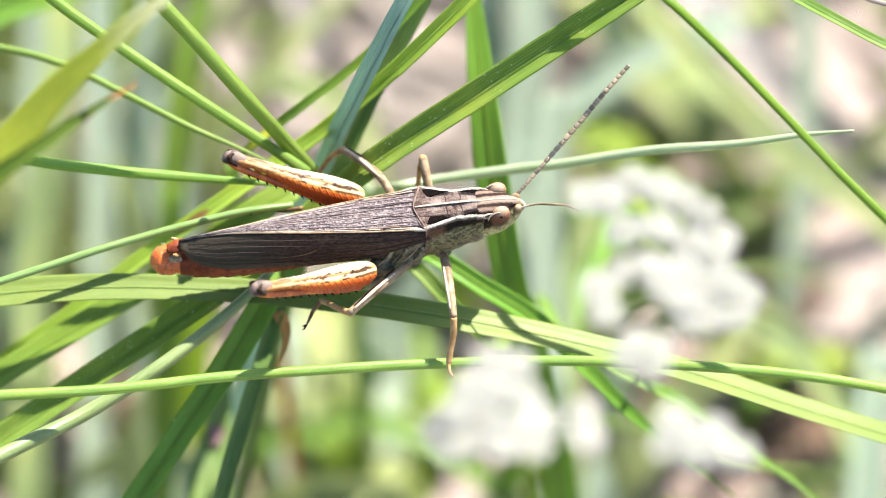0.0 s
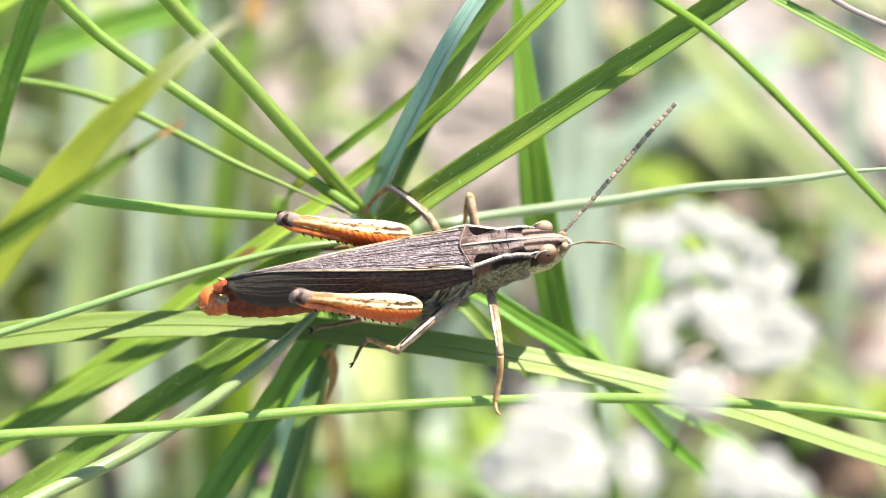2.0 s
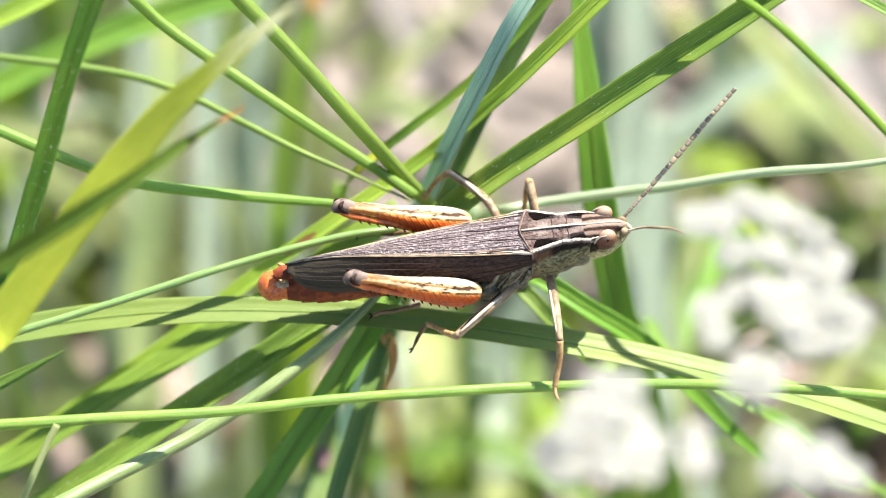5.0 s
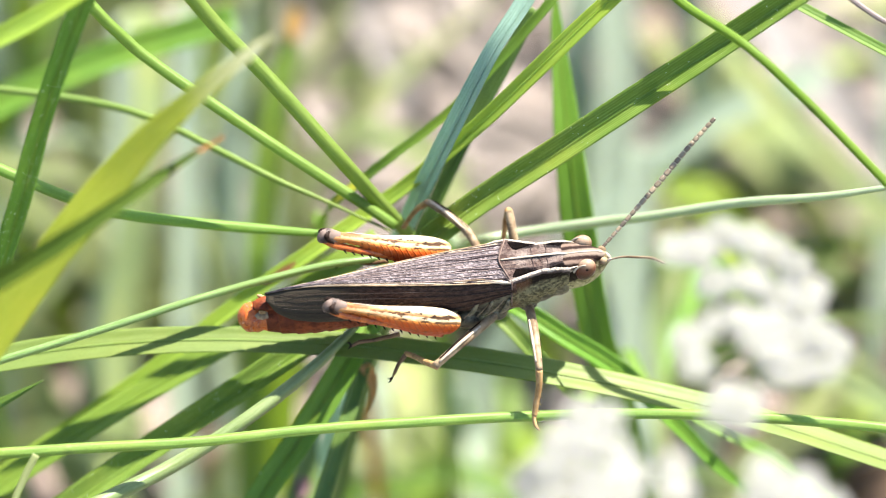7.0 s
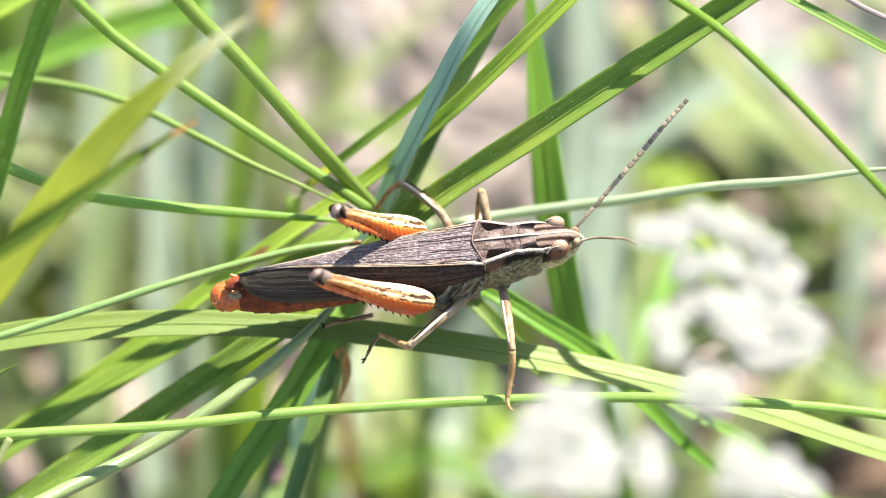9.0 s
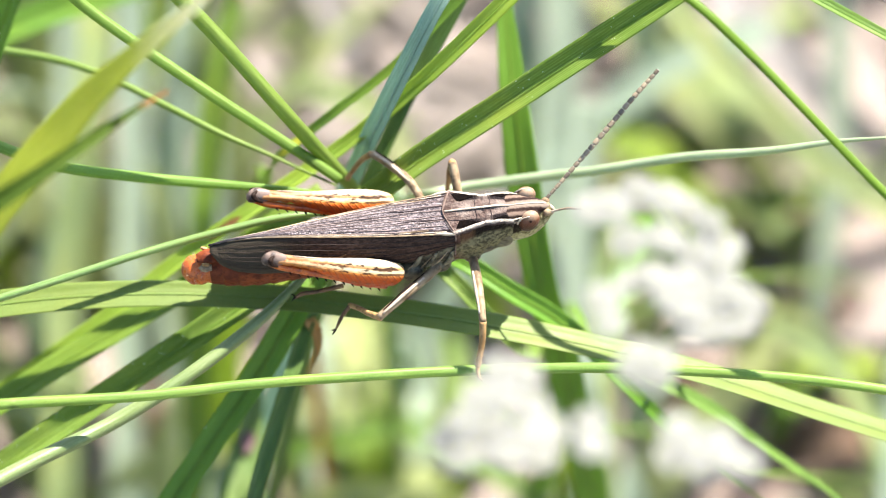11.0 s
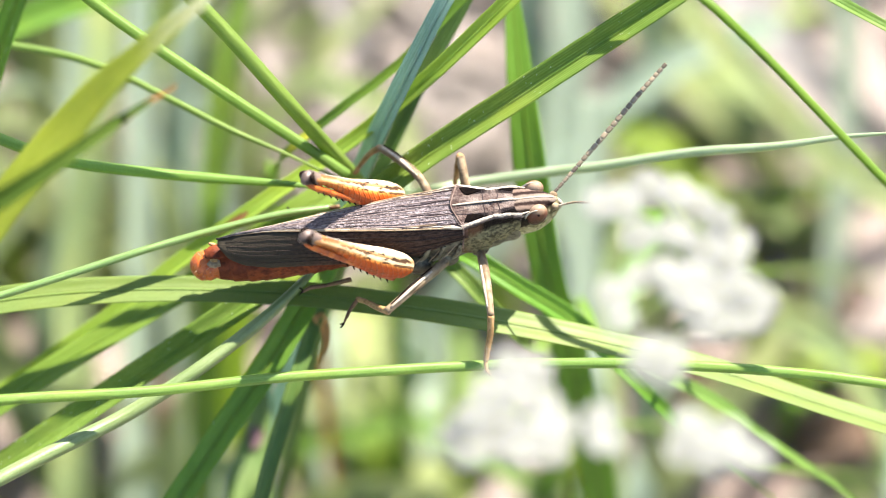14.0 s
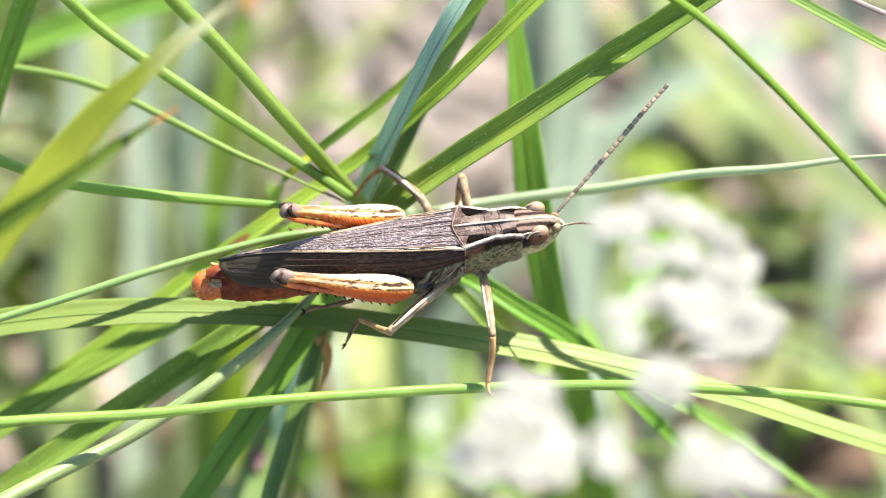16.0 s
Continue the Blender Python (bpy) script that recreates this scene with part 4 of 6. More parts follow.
grass("whitish dry grass leaf lying over the soil", BLEACHED, 2.6, 0, "blade", "both", [(-17.3, 92.1, -1.0), (-12.8, 78.8, 6.0), (-9.9, 73.0, 5.0), (-8.2, 72.3, -1.0)])
grass("pale soft green grass blade", PALE, 3.0, 0, "blade", "both", [(-13.7, 34.2, -1.5), (-11.9, 36.5, 3.0), (-9.3, 40.0, 4.0), (-6.8, 45.4, 3.0)])
grass("pale soft green grass blade", PALE, 2.8, 0, "blade", "both", [(-15.6, 37.3, -1.5), (-12.8, 38.2, 2.0), (-9.4, 39.6, 3.0), (-5.0, 41.8, 2.0)])
grass("bright yellow-green grass blade in the sun", LIME, 2.6, 0, "blade", "both", [(-9.4, 33.2, -1.5), (-8.4, 33.9, 4.0), (-9.3, 37.3, 5.0), (-11.1, 42.1, 4.0)])
grass("pale soft green grass blade", PALE, 2.8, 0, "blade", "both", [(-5.9, 32.7, -1.5), (-4.9, 34.5, 3.0), (-2.8, 37.9, 4.0), (-0.6, 45.5, 2.0)])
grass("blurred blue-green grass blade behind the clump", TEAL, 2.8, 0, "blade", "both", [(-15.7, 39.3, -1.5), (-13.8, 42.3, 2.0), (-12.1, 44.8, 3.0), (-9.5, 48.2, 2.0)])
grass("bright yellow-green grass blade in the sun", LIME, 2.4, 0, "blade", "both", [(-3.2, 33.2, -1.5), (-1.9, 34.5, 3.0), (0.2, 36.9, 4.0), (2.0, 40.1, 3.0)])
grass("pale soft green grass blade", PALE, 2.6, 0, "blade", "both", [(-17.3, 34.2, -1.5), (-18.0, 36.5, 3.0), (-19.4, 40.0, 4.0), (-21.8, 43.8, 3.0)])
grass("blurred blue-green grass blade behind the clump", TEAL, 2.6, 0, "blade", "both", [(-6.0, 42.5, -1.5), (-8.6, 44.8, 1.5), (-10.4, 46.6, 2.0), (-13.2, 49.4, 1.0)])
grass("pale soft green grass blade", PALE, 2.8, 0, "blade", "both", [(9.5, 86.7, -1.5), (14.1, 72.2, 6.0), (19.3, 64.5, 7.0), (25.7, 64.1, -1.0)])
grass("pale soft green grass blade", PALE, 2.2, 0, "blade", "both", [(15.2, 81.8, -1.5), (19.6, 70.0, 5.0), (24.3, 63.5, 6.0), (30.2, 63.0, -1.0)])
grass("bright yellow-green grass blade in the sun", LIME, 1.5, 0, "blade", "both", [(11.7, 75.1, -1.5), (17.0, 73.3, 5.0), (22.5, 74.8, 6.0), (30.0, 82.6, -1.0)])
grass("bright yellow-green grass blade in the sun", LIME, 1.8, 0, "blade", "both", [(8.2, 68.6, -1.5), (10.4, 65.6, 4.0), (12.1, 63.7, 5.0), (13.7, 65.3, -1.0)])
grass("pale soft green grass blade", PALE, 2.4, 0, "blade", "both", [(18.8, 63.4, -1.5), (22.3, 57.1, 4.0), (25.3, 55.3, 5.0), (30.0, 60.2, -1.0)])
grass("bright fresh green grass stem", FRESH, 2.0, 0, "blade", "both", [(21.4, 60.0, -1.5), (23.3, 55.4, 8.0), (25.9, 55.7, 9.0), (30.2, 62.4, -1.0)])
grass("pale soft green grass blade", PALE, 2.6, 0, "blade", "both", [(21.7, 55.5, -1.5), (23.9, 46.0, 6.0), (26.5, 41.6, 8.0), (30.5, 43.8, -1.0)])
grass("smooth deep green grass blade", DEEP, 1.6, 0, "blade", "both", [(23.1, 38.3, -1.5), (23.1, 37.3, 5.0), (24.4, 38.7, 6.0), (27.8, 43.8, -1.0)])
# leaf-shaped strips added in place of patches of bare brown soil
grass("brown strip standing in for bare brown soil", BROWN_SOIL, 4.2, 0, "blade", "both", [(21.8, 48.4, -1.5), (24.3, 48.7, 2.0), (27.3, 49.1, 3.0), (31.8, 50.7, -1.0)])
grass("brown strip standing in for bare brown soil", BROWN_SOIL, 3.6, 0, "blade", "both", [(24.0, 55.5, -1.5), (25.1, 56.4, 2.0), (26.1, 59.0, 3.0), (26.7, 64.7, -1.0)])
grass("brown strip standing in for bare brown soil", BROWN_SOIL, 3.6, 0, "blade", "both", [(9.3, 51.1, -1.5), (11.5, 51.4, 2.0), (13.2, 50.2, 3.0), (14.7, 49.7, -1.0)])
grass("brown strip standing in for bare brown soil", BROWN_SOIL, 3.6, 0, "blade", "both", [(13.1, 40.9, -1.5), (15.6, 41.3, 2.0), (18.6, 41.2, 3.0), (21.5, 42.2, -1.0)])
grass("brown strip standing in for bare brown soil", BROWN_SOIL, 4.2, 0, "blade", "both", [(23.5, 37.3, -1.5), (25.9, 37.2, 2.0), (28.8, 37.6, 3.0), (32.3, 39.1, -1.0)])
grass("brown strip standing in for bare brown soil", BROWN_SOIL, 3.0, 0, "blade", "both", [(-25.7, 37.2, -1.5), (-24.7, 38.2, 2.0), (-23.6, 40.6, 3.0), (-23.5, 46.4, -1.0)])
grass("brown strip standing in for bare brown soil", BROWN_SOIL, 3.0, 0, "blade", "both", [(-2.8, 37.3, -1.5), (-1.5, 38.0, 1.5), (-0.6, 39.7, 2.0), (1.1, 43.2, -1.0)])


def build_turf():
    """Far grass in the soft distance: many blades rooted in the soil."""
    rng = np.random.default_rng(23)
    for material, count, label in ((TEAL, 150, "blue-green turf out of focus"), (FRESH, 30, "green turf out of focus"), (PALE, 330, "pale green turf out of focus"), (LIME, 110, "yellow-green turf out of focus"), (STRAW, 170, "dry straw litter out of focus")):
        verts, faces, uvs = [], [], []
        while count:
            x, y = rng.uniform(-75, 75), rng.uniform(12, 150)
            if material is STRAW and rng.random() < 0.6:
                x, y = rng.normal(0, 9), rng.normal(70, 14)
            open_soil = -16 < x < 52 and 14 < y < 95
            if material is TEAL and open_soil and rng.random() < 0.92:
                continue
            if material is FRESH and open_soil and rng.random() < 0.6:
                continue
            if material in (PALE, LIME) and open_soil and rng.random() < (0.85 if x < 12 and y > 56 else 0.75 if x > 16 else 0.3):
                continue
            count -= 1
            h = rng.uniform(10, 34) if material is not STRAW else rng.uniform(0.6, 2.2)
            lean = rng.normal(0, 0.12 if material is TEAL else 0.6) * h
            back = rng.normal(0.1, 0.3) * h
            if open_soil and material in (PALE, LIME, FRESH):
                h, lean, back = rng.uniform(3, 10), rng.uniform(-16, 16), rng.uniform(-12, 16)
            if material is STRAW:
                lean, back = rng.uniform(-22, 22), rng.uniform(-15, 15)
            pts = [(x, y, -2), (x + lean * 0.2, y + back * 0.2, h * 0.45), (x + lean * 0.55, y + back * 0.55, h * 0.82), (x + lean, y + back, h)]
            g = ribbon(pts, rng.uniform(1.4, 4.0), rng.uniform(-60, 60), "end", rng)[0]
            off = len(verts)
            verts += g[0]
            faces += [tuple(i + off for i in f) for f in g[1]]
            uvs += g[2]
        tagged(link_mesh("turf", verts, faces, material, uvs), label, "grass", kind="stuff")


def build_meadow():
    """Short turf on the open ground all round, outside the lens's view."""
    rng = np.random.default_rng(31)
    for material, count, label in ((MID, 900, "short green meadow turf"), (STRAW, 300, "dry straw on the meadow soil")):
        verts, faces, uvs = [], [], []
        for _ in range(count):
            a, d = rng.uniform(0, 2 * math.pi), 170 + 900 * rng.random() ** 1.6
            x, y = d * math.cos(a), 40 + d * math.sin(a)
            h = rng.uniform(18, 60) if material is MID else rng.uniform(2, 9)
            lx, ly = rng.normal(0, 0.4, 2) * h if material is MID else rng.uniform(-45, 45, 2)
            w = rng.uniform(1.5, 3.5)
            k = len(verts)
            c, s_ = math.cos(a * 7) * w, math.sin(a * 7) * w
            for g, f in ((0, 1), (0.4, 0.95), (0.8, 0.6), (1, 0.08)):
                px, py, pz = x + lx * g * g, y + ly * g * g, h * g - 2 * (1 - g)
                verts += [(px - c * f / 2, py - s_ * f / 2, pz), (px, py, pz - 0.15 * w * f), (px + c * f / 2, py + s_ * f / 2, pz)]
                uvs += [(0, g * h), (0.5, g * h), (1, g * h)]
            for i in range(3):
                for j in range(2):
                    q = k + 3 * i + j
                    faces.append((q, q + 1, q + 4, q + 3))
        tagged(link_mesh("meadow_turf", verts, faces, material, uvs), label, "grass", kind="stuff")


build_turf()
build_meadow()


# ---- grasshopper ----
WAIST = Vector((2.0, 0.0, -1.6))
RIGHT_HIP, LEFT_HIP = Vector((2.01, -2.19, -1.90)), Vector((2.01, 2.19, -1.90))


def both(geo):
    """The same shape mirrored to the other flank."""
    verts, faces, uvs = geo
    return [(v[0], -v[1], v[2]) for v in verts], [f[::-1] for f in faces], uvs


def wing(side, raise_mm):
    """Folded forewing: flat back field, shoulder crease, steep flank field. Returns the back field, flank field and a point finder."""
    def edge(f):
        inner = np.array([0, 0.10 * (1 - f), 0.16 + raise_mm - np.interp(f, [0.6, 0.8, 0.92, 1], [0, 0.10, 0.26, 0.60])])
        sh = np.array([0, -np.interp(f, [0, 0.25, 0.5, 0.77, 0.9, 1], [1.32, 1.05, 0.68, 0.20, 0.09, 0.04]), 0.04 + raise_mm - np.interp(f, [0.6, 0.8, 0.92, 1], [0, 0.06, 0.20, 0.56])])
        low = np.array([0, -np.interp(f, [0, 0.08, 0.2, 0.5, 0.8, 0.9, 0.96, 1], [1.48, 1.58, 1.72, 1.66, 1.46, 1.24, 0.92, 0.30]), np.interp(f, [0, 0.08, 0.2, 0.5, 0.8, 0.9, 0.96, 1], [-0.75, -1.05, -1.75, -1.88, -1.70, -1.52, -1.15, -0.62])])
        if side < 0:
            low[1] *= np.interp(f, [0.2, 0.5, 0.75, 1], [1.0, 0.66, 0.36, 0.3])
        return inner, sh, low

    def at(f, c):
        inner, sh, low = edge(f)
        x = np.interp(f, [0, 1], [4.95, -8.35])
        if c <= 1:
            p = inner * (1 - c) + sh * c
            p[2] += 0.10 * math.sin(c * math.pi)
        else:
            q = c - 1
            p = sh * (1 - q) + low * q
            p[1] -= (0.20 if side > 0 else 0.05) * math.sin(q * math.pi)
        p[0] = x + (0.35 * math.sin(min(c, 1) * math.pi) if f < 0.02 else 0) - 0.15 * max(0, c - 1) * (f - 0.5)
        p[1] *= side
        return p

    def sheet(c0, c1, m):
        fs, cs = np.linspace(0, 1, 56), np.linspace(c0, c1, m)
        top = [[at(f, c) for c in cs] for f in fs]
        verts, uvs, faces = [], [], []
        for i, f in enumerate(fs):
            for c, p in zip(cs, top[i]):
                verts.append(p)
                uvs.append((c / 2, f * 13.0))
        off = len(verts)
        for i, f in enumerate(fs):
            for c, p in zip(cs, top[i]):
                verts.append(p - np.array((0, side * -0.05 * (c > 1), 0.05)))
                uvs.append((c / 2, f * 13.0))
        n = len(fs)
        for i in range(n - 1):
            for j in range(m - 1):
                a, b, c, d = i * m + j, i * m + j + 1, (i + 1) * m + j + 1, (i + 1) * m + j
                faces += [(a, b, c, d), (off + d, off + c, off + b, off + a)]
        rim = [i * m for i in range(n)] + [(n - 1) * m + j for j in range(1, m)] + [i * m + m - 1 for i in range(n - 2, -1, -1)] + [j for j in range(m - 2, 0, -1)]
        for a, b in zip(rim, rim[1:] + rim[:1]):
            faces.append((a, b, off + b, off + a))
        return verts, faces, uvs

    return sheet(0, 1, 12), sheet(1, 2, 12), at


def from_joint(geo):
    """The shape in the space of the abdomen's joint."""
    verts, faces, uvs = geo
    return [tuple(c - w for c, w in zip(v, WAIST)) for v in verts], faces, uvs


def leg(name, points, radii, material, parent, flat=0.8, label=""):
    return part(name, tube(points, radii, 10, 7, flat), material, parent, label)


def spines(base, tips, parent, material):
    for a, b in zip(base, tips):
        part("spine", tube([a, (np.asarray(a) + b) / 2, b], [0.05, 0.035, 0.01], 6, 2), material, parent)


def hind_leg(hopper, hip, side):
    """Thigh from the hip backwards, with knee, folded shin and its row of spines."""
    def shape(x, ca, sa):
        return (0.05 if abs(sa) < 0.3 else 0.0), (0.04 * math.sin(x * 9) if sa < -0.6 else 0)
    L = 7.80
    st = [(-0.15, 0, -0.16, 0.14, 0.22, 2), (-0.30, 0, -0.20, 0.34, 0.48, 2.2), (-0.8, 0, -0.26, 0.46, 0.72, 2.3), (-1.6, 0, -0.29, 0.50, 0.84, 2.3), (-2.6, 0, -0.28, 0.49, 0.82, 2.3), (-3.9, 0, -0.18, 0.40, 0.62, 2.3), (-5.2, 0, -0.02, 0.29, 0.39, 2.2), (-6.4, 0, 0.09, 0.24, 0.29, 2), (-L + 0.2, 0, 0.12, 0.26, 0.34, 2)]
    geo = loft(st, shape, 44, 24)
    thigh = part("hind_leg", geo, THIGH, hopper, "thick cream and orange thigh with dark flecks")
    thigh.location = hip * MM
    knee = loft([(-L + 0.9, 0, 0.13, 0.22, 0.27, 2), (-L + 0.45, 0, 0.14, 0.30, 0.38, 2), (-L + 0.2, 0, 0.15, 0.33, 0.42, 2), (-L, 0, 0.13, 0.32, 0.42, 2), (-L - 0.28, 0, 0.05, 0.26, 0.32, 2), (-L - 0.42, 0, 0.02, 0.10, 0.13, 2)], lambda x, c, s: (0, 0), 16, 18)
    part("knee", knee, KNEE, thigh, "dark greyish knee")
    part("ridge", tube([(-0.5, 0, 0.33), (-1.4, 0, 0.43), (-2.6, 0, 0.45), (-4.2, 0, 0.36), (-6.6, 0, 0.41)], [0.04, 0.06, 0.06, 0.05, 0.03], 8, 6), CREAM, thigh, "pale upper ridge")
    for s in (-1, 1):
        part("knee_crescent", tube([(-L + 0.45, s * 0.30, -0.16), (-L + 0.05, s * 0.40, 0.02), (-L - 0.10, s * 0.38, 0.26), (-L + 0.10, s * 0.20, 0.46)], [0.05, 0.13, 0.15, 0.05], 8, 5), BLACK, thigh, "black crescent on the knee")
    shin = part("shin", tube([(-L, 0, -0.10), (-L + 0.9, -0.04, -0.36), (-4.2, -0.06, -0.66), (-2.2, -0.06, -0.92), (-0.9, -0.04, -1.0)], [0.20, 0.20, 0.19, 0.19, 0.21], 10, 7), ORANGE, thigh, "orange folded shin")
    xs = np.linspace(-L + 1.2, -1.4, 11)
    for x in xs:
        z = np.interp(x, [-L, -L + 0.9, -4.2, -2.2, -0.9], [-0.10, -0.36, -0.66, -0.92, -1.0])
        for s in (-1, 1):
            part("spine", tube([(x, s * 0.1, z - 0.08), (x + 0.08, s * 0.2, z - 0.20), (x + 0.18, s * 0.25, z - 0.30)], [0.075, 0.05, 0.012], 6, 2), BLACK, thigh)
    return thigh


def build_hopper():
    hopper = tagged(new("grasshopper"), "brown grasshopper with orange abdomen tip and striped thorax on grass", "grasshopper")
    # abdomen with overlapping rings
    def rings(x, ca, sa):
        k = 0.07 * ((-x * 1.15) % 1.0) - 0.03
        return k, k
    abdomen = part("abdomen", from_joint(loft([(3.5, 0, -1.75, 1.25, 1.45, 2), (0.5, 0, -1.9, 1.30, 1.45, 2), (-3, -0.15, -2.1, 1.30, 1.45, 2), (-6, -0.22, -2.25, 1.20, 1.28, 2), (-7.6, -0.2, -2.25, 1.05, 1.08, 2), (-8.5, -0.16, -2.25, 0.84, 0.86, 2)], rings, 90, 30)), ABDOMEN, hopper, "reddish-orange ringed abdomen")
    abdomen.location = WAIST * MM
    part("abdomen_tip", from_joint(loft([(-8.2, -0.15, -2.25, 0.90, 0.92, 2), (-8.75, -0.15, -2.25, 0.80, 0.82, 2), (-9.25, -0.15, -2.25, 0.83, 0.85, 2), (-9.75, -0.15, -2.23, 0.64, 0.66, 2), (-9.98, -0.15, -2.2, 0.34, 0.36, 2), (-10.05, -0.15, -2.2, 0.08, 0.08, 2)], lambda x, c, s: (0.03 * math.sin(x * 11), 0.03 * math.sin(x * 11)), 30, 24)), ORANGE, abdomen, "bright orange rounded abdomen tip")
    for s in (-1, 1):
        part("cercus", from_joint(tube([(-8.5, -0.1 + s * 0.45, -1.05), (-8.7, -0.1 + s * 0.5, -0.92), (-8.8, -0.1 + s * 0.5, -0.80)], [0.12, 0.10, 0.05], 8, 4)), TAN, abdomen)
    hair_rng = np.random.default_rng(3)
    for q in range(26):
        a, x = hair_rng.uniform(-0.4, 3.6), hair_rng.uniform(-10.0, -8.9)
        r = np.interp(x, [-10.05, -9.95, -9.5, -8.9], [0.1, 0.38, 0.76, 0.84])
        n = np.array((-0.35, math.cos(a), math.sin(a)))
        b = np.array((x, -0.15 + r * math.cos(a), -2.23 + r * 1.02 * math.sin(a)))
        part("bristle", from_joint(tube([b, b + n * 0.10, b + n * 0.20], [0.014, 0.010, 0.004], 5, 2)), CREAM, abdomen)
    for s in (-1, 1):
        part("valve", from_joint(loft([(-8.35, -0.15 + s * 0.34, -1.52, 0.20, 0.16, 2), (-8.75, -0.15 + s * 0.36, -1.50, 0.24, 0.18, 2), (-9.1, -0.15 + s * 0.30, -1.56, 0.10, 0.10, 2)], lambda x, c, q: (0.02 * math.sin(x * 23), 0), 12, 12)), LEG, abdomen, "pale tan plate on the abdomen tip")
    part("tail_plate", from_joint(loft([(-8.0, -0.1, -0.95, 0.45, 0.16, 2), (-8.6, -0.1, -0.92, 0.42, 0.18, 2), (-9.1, -0.1, -1.0, 0.25, 0.12, 2)], lambda x, c, s: (0, 0), 12, 14)), ABDOMEN, abdomen)
    # breast and flank
    part("thorax", loft([(1.2, 0, -2.0, 1.2, 1.3, 2.2), (2.6, 0, -2.1, 1.55, 1.55, 2.4), (4.2, 0, -2.0, 1.62, 1.65, 2.4), (6.2, 0, -1.9, 1.40, 1.45, 2.3), (7.9, 0, -1.7, 1.15, 1.2, 2.2)], lambda x, c, s: (0.05 * math.sin(x * 6), 0), 40, 30), FLANK, hopper, "grey-green breast and flank plates")
    for x0, x1 in ((4.6, 4.1), (3.7, 3.1), (2.9, 2.2)):
        part("flank_plate", tube([(x0, -1.62, -1.2), ((x0 + x1) / 2, -1.78, -2.0), (x1, -1.6, -2.8)], [0.10, 0.16, 0.10], 10, 5, 0.6, (1, 0, 0)), FLANK, hopper)
        part("flank_plate", tube([(x0, 1.62, -1.2), ((x0 + x1) / 2, 1.78, -2.0), (x1, 1.6, -2.8)], [0.10, 0.16, 0.10], 10, 5, 0.6, (1, 0, 0)), FLANK, hopper)
    for pts in ([(4.3, -1.60, -1.25), (3.9, -1.78, -1.75), (3.5, -1.80, -2.3), (3.3, -1.66, -2.9)], [(3.5, -1.62, -1.5), (3.1, -1.80, -1.9), (2.85, -1.82, -2.4), (2.9, -1.66, -2.8)], [(2.5, -1.72, -2.0), (2.25, -1.86, -2.1), (2.1, -1.86, -2.4)]):
        part("flank_ridge", tube(pts, [0.02, 0.04, 0.04, 0.02], 8, 5), LEG, hopper, "pale ridge between the flank plates")
    for x, y, z, r in ((2.35, 1.55, -3.0, 0.78), (3.95, 1.35, -3.05, 0.62), (5.7, 1.15, -2.85, 0.52)):
        for q in (-1, 1):
            part("hip_joint", ellipsoid((x, q * y, z), (r, r * 0.75, r * 0.85), 12, 16), FLANK, hopper, "dark rounded hip joint")
    # pronotum: saddle with flat disc, pinched side keels and deep side lobes
    def saddle(x):
        g = (x - 4.75) / (7.95 - 4.75)
        keel = np.interp(g, [0, 0.22, 0.5, 0.75, 1], [1.28, 1.10, 0.84, 0.84, 0.88])
        low = np.interp(g, [0, 0.3, 0.7, 1], [-2.2, -2.7, -2.3, -2.0])
        wide = np.interp(g, [0, 0.3, 0.7, 1], [1.72, 1.64, 1.38, 1.12])
        rear = 0.5 if g < 0.01 else 0
        return keel, low, wide
    xs = np.linspace(4.75, 7.95, 44)
    rows = []
    for q, x in enumerate(xs):
        keel, low, wide = saddle(x)
        ring = []
        swell = 0.05 * (abs((x - 6.35)) < 0.06) + 0.04 * (abs((x - 6.9)) < 0.06)
        for f in np.linspace(-1, 1, 41):
            a = abs(f)
            y = np.interp(a, [0, 0.38, 0.46, 0.7, 1], [0, keel - 0.05, keel + 0.08, wide, wide - 0.14])
            z = np.interp(a, [0, 0.06, 0.36, 0.40, 0.46, 0.7, 1], [0.36, 0.27, 0.22, 0.27, 0.12, -1.0, low]) - swell
            bow = -0.55 * (1 - min(a / 0.46, 1) ** 2) * max(0, 1 - (x - 4.75) / 0.8) if a < 0.46 else 0
            z -= 0.14 * max(0.0, (x - 7.2) / 0.75) ** 1.5
            ring.append((x + bow - 0.3 * max(0, a - 0.46), math.copysign(y, f), z))
        rows.append(ring)
    m = 41
    verts = [v for r in rows for v in r]
    off = len(verts)
    verts += [(v[0], v[1] * 0.95, v[2] - 0.07) for v in verts]
    n = len(rows)
    def strip(a0, a1):
        out = []
        for i in range(n - 1):
            for j in range(m - 1):
                mid = abs((j + 0.5) / (m - 1) * 2 - 1)
                if a0 <= mid < a1:
                    out += [(i * m + j, (i + 1) * m + j, (i + 1) * m + j + 1, i * m + j + 1), (off + i * m + j + 1, off + (i + 1) * m + j + 1, off + (i + 1) * m + j, off + i * m + j)]
        return out
    part("pronotum", (verts, strip(0, 0.47), None), SADDLE, hopper, "brown saddle-shaped back plate")
    part("side_lobe", (verts, strip(0.47, 1.1), None), SADDLE, hopper, "mottled olive side lobe")
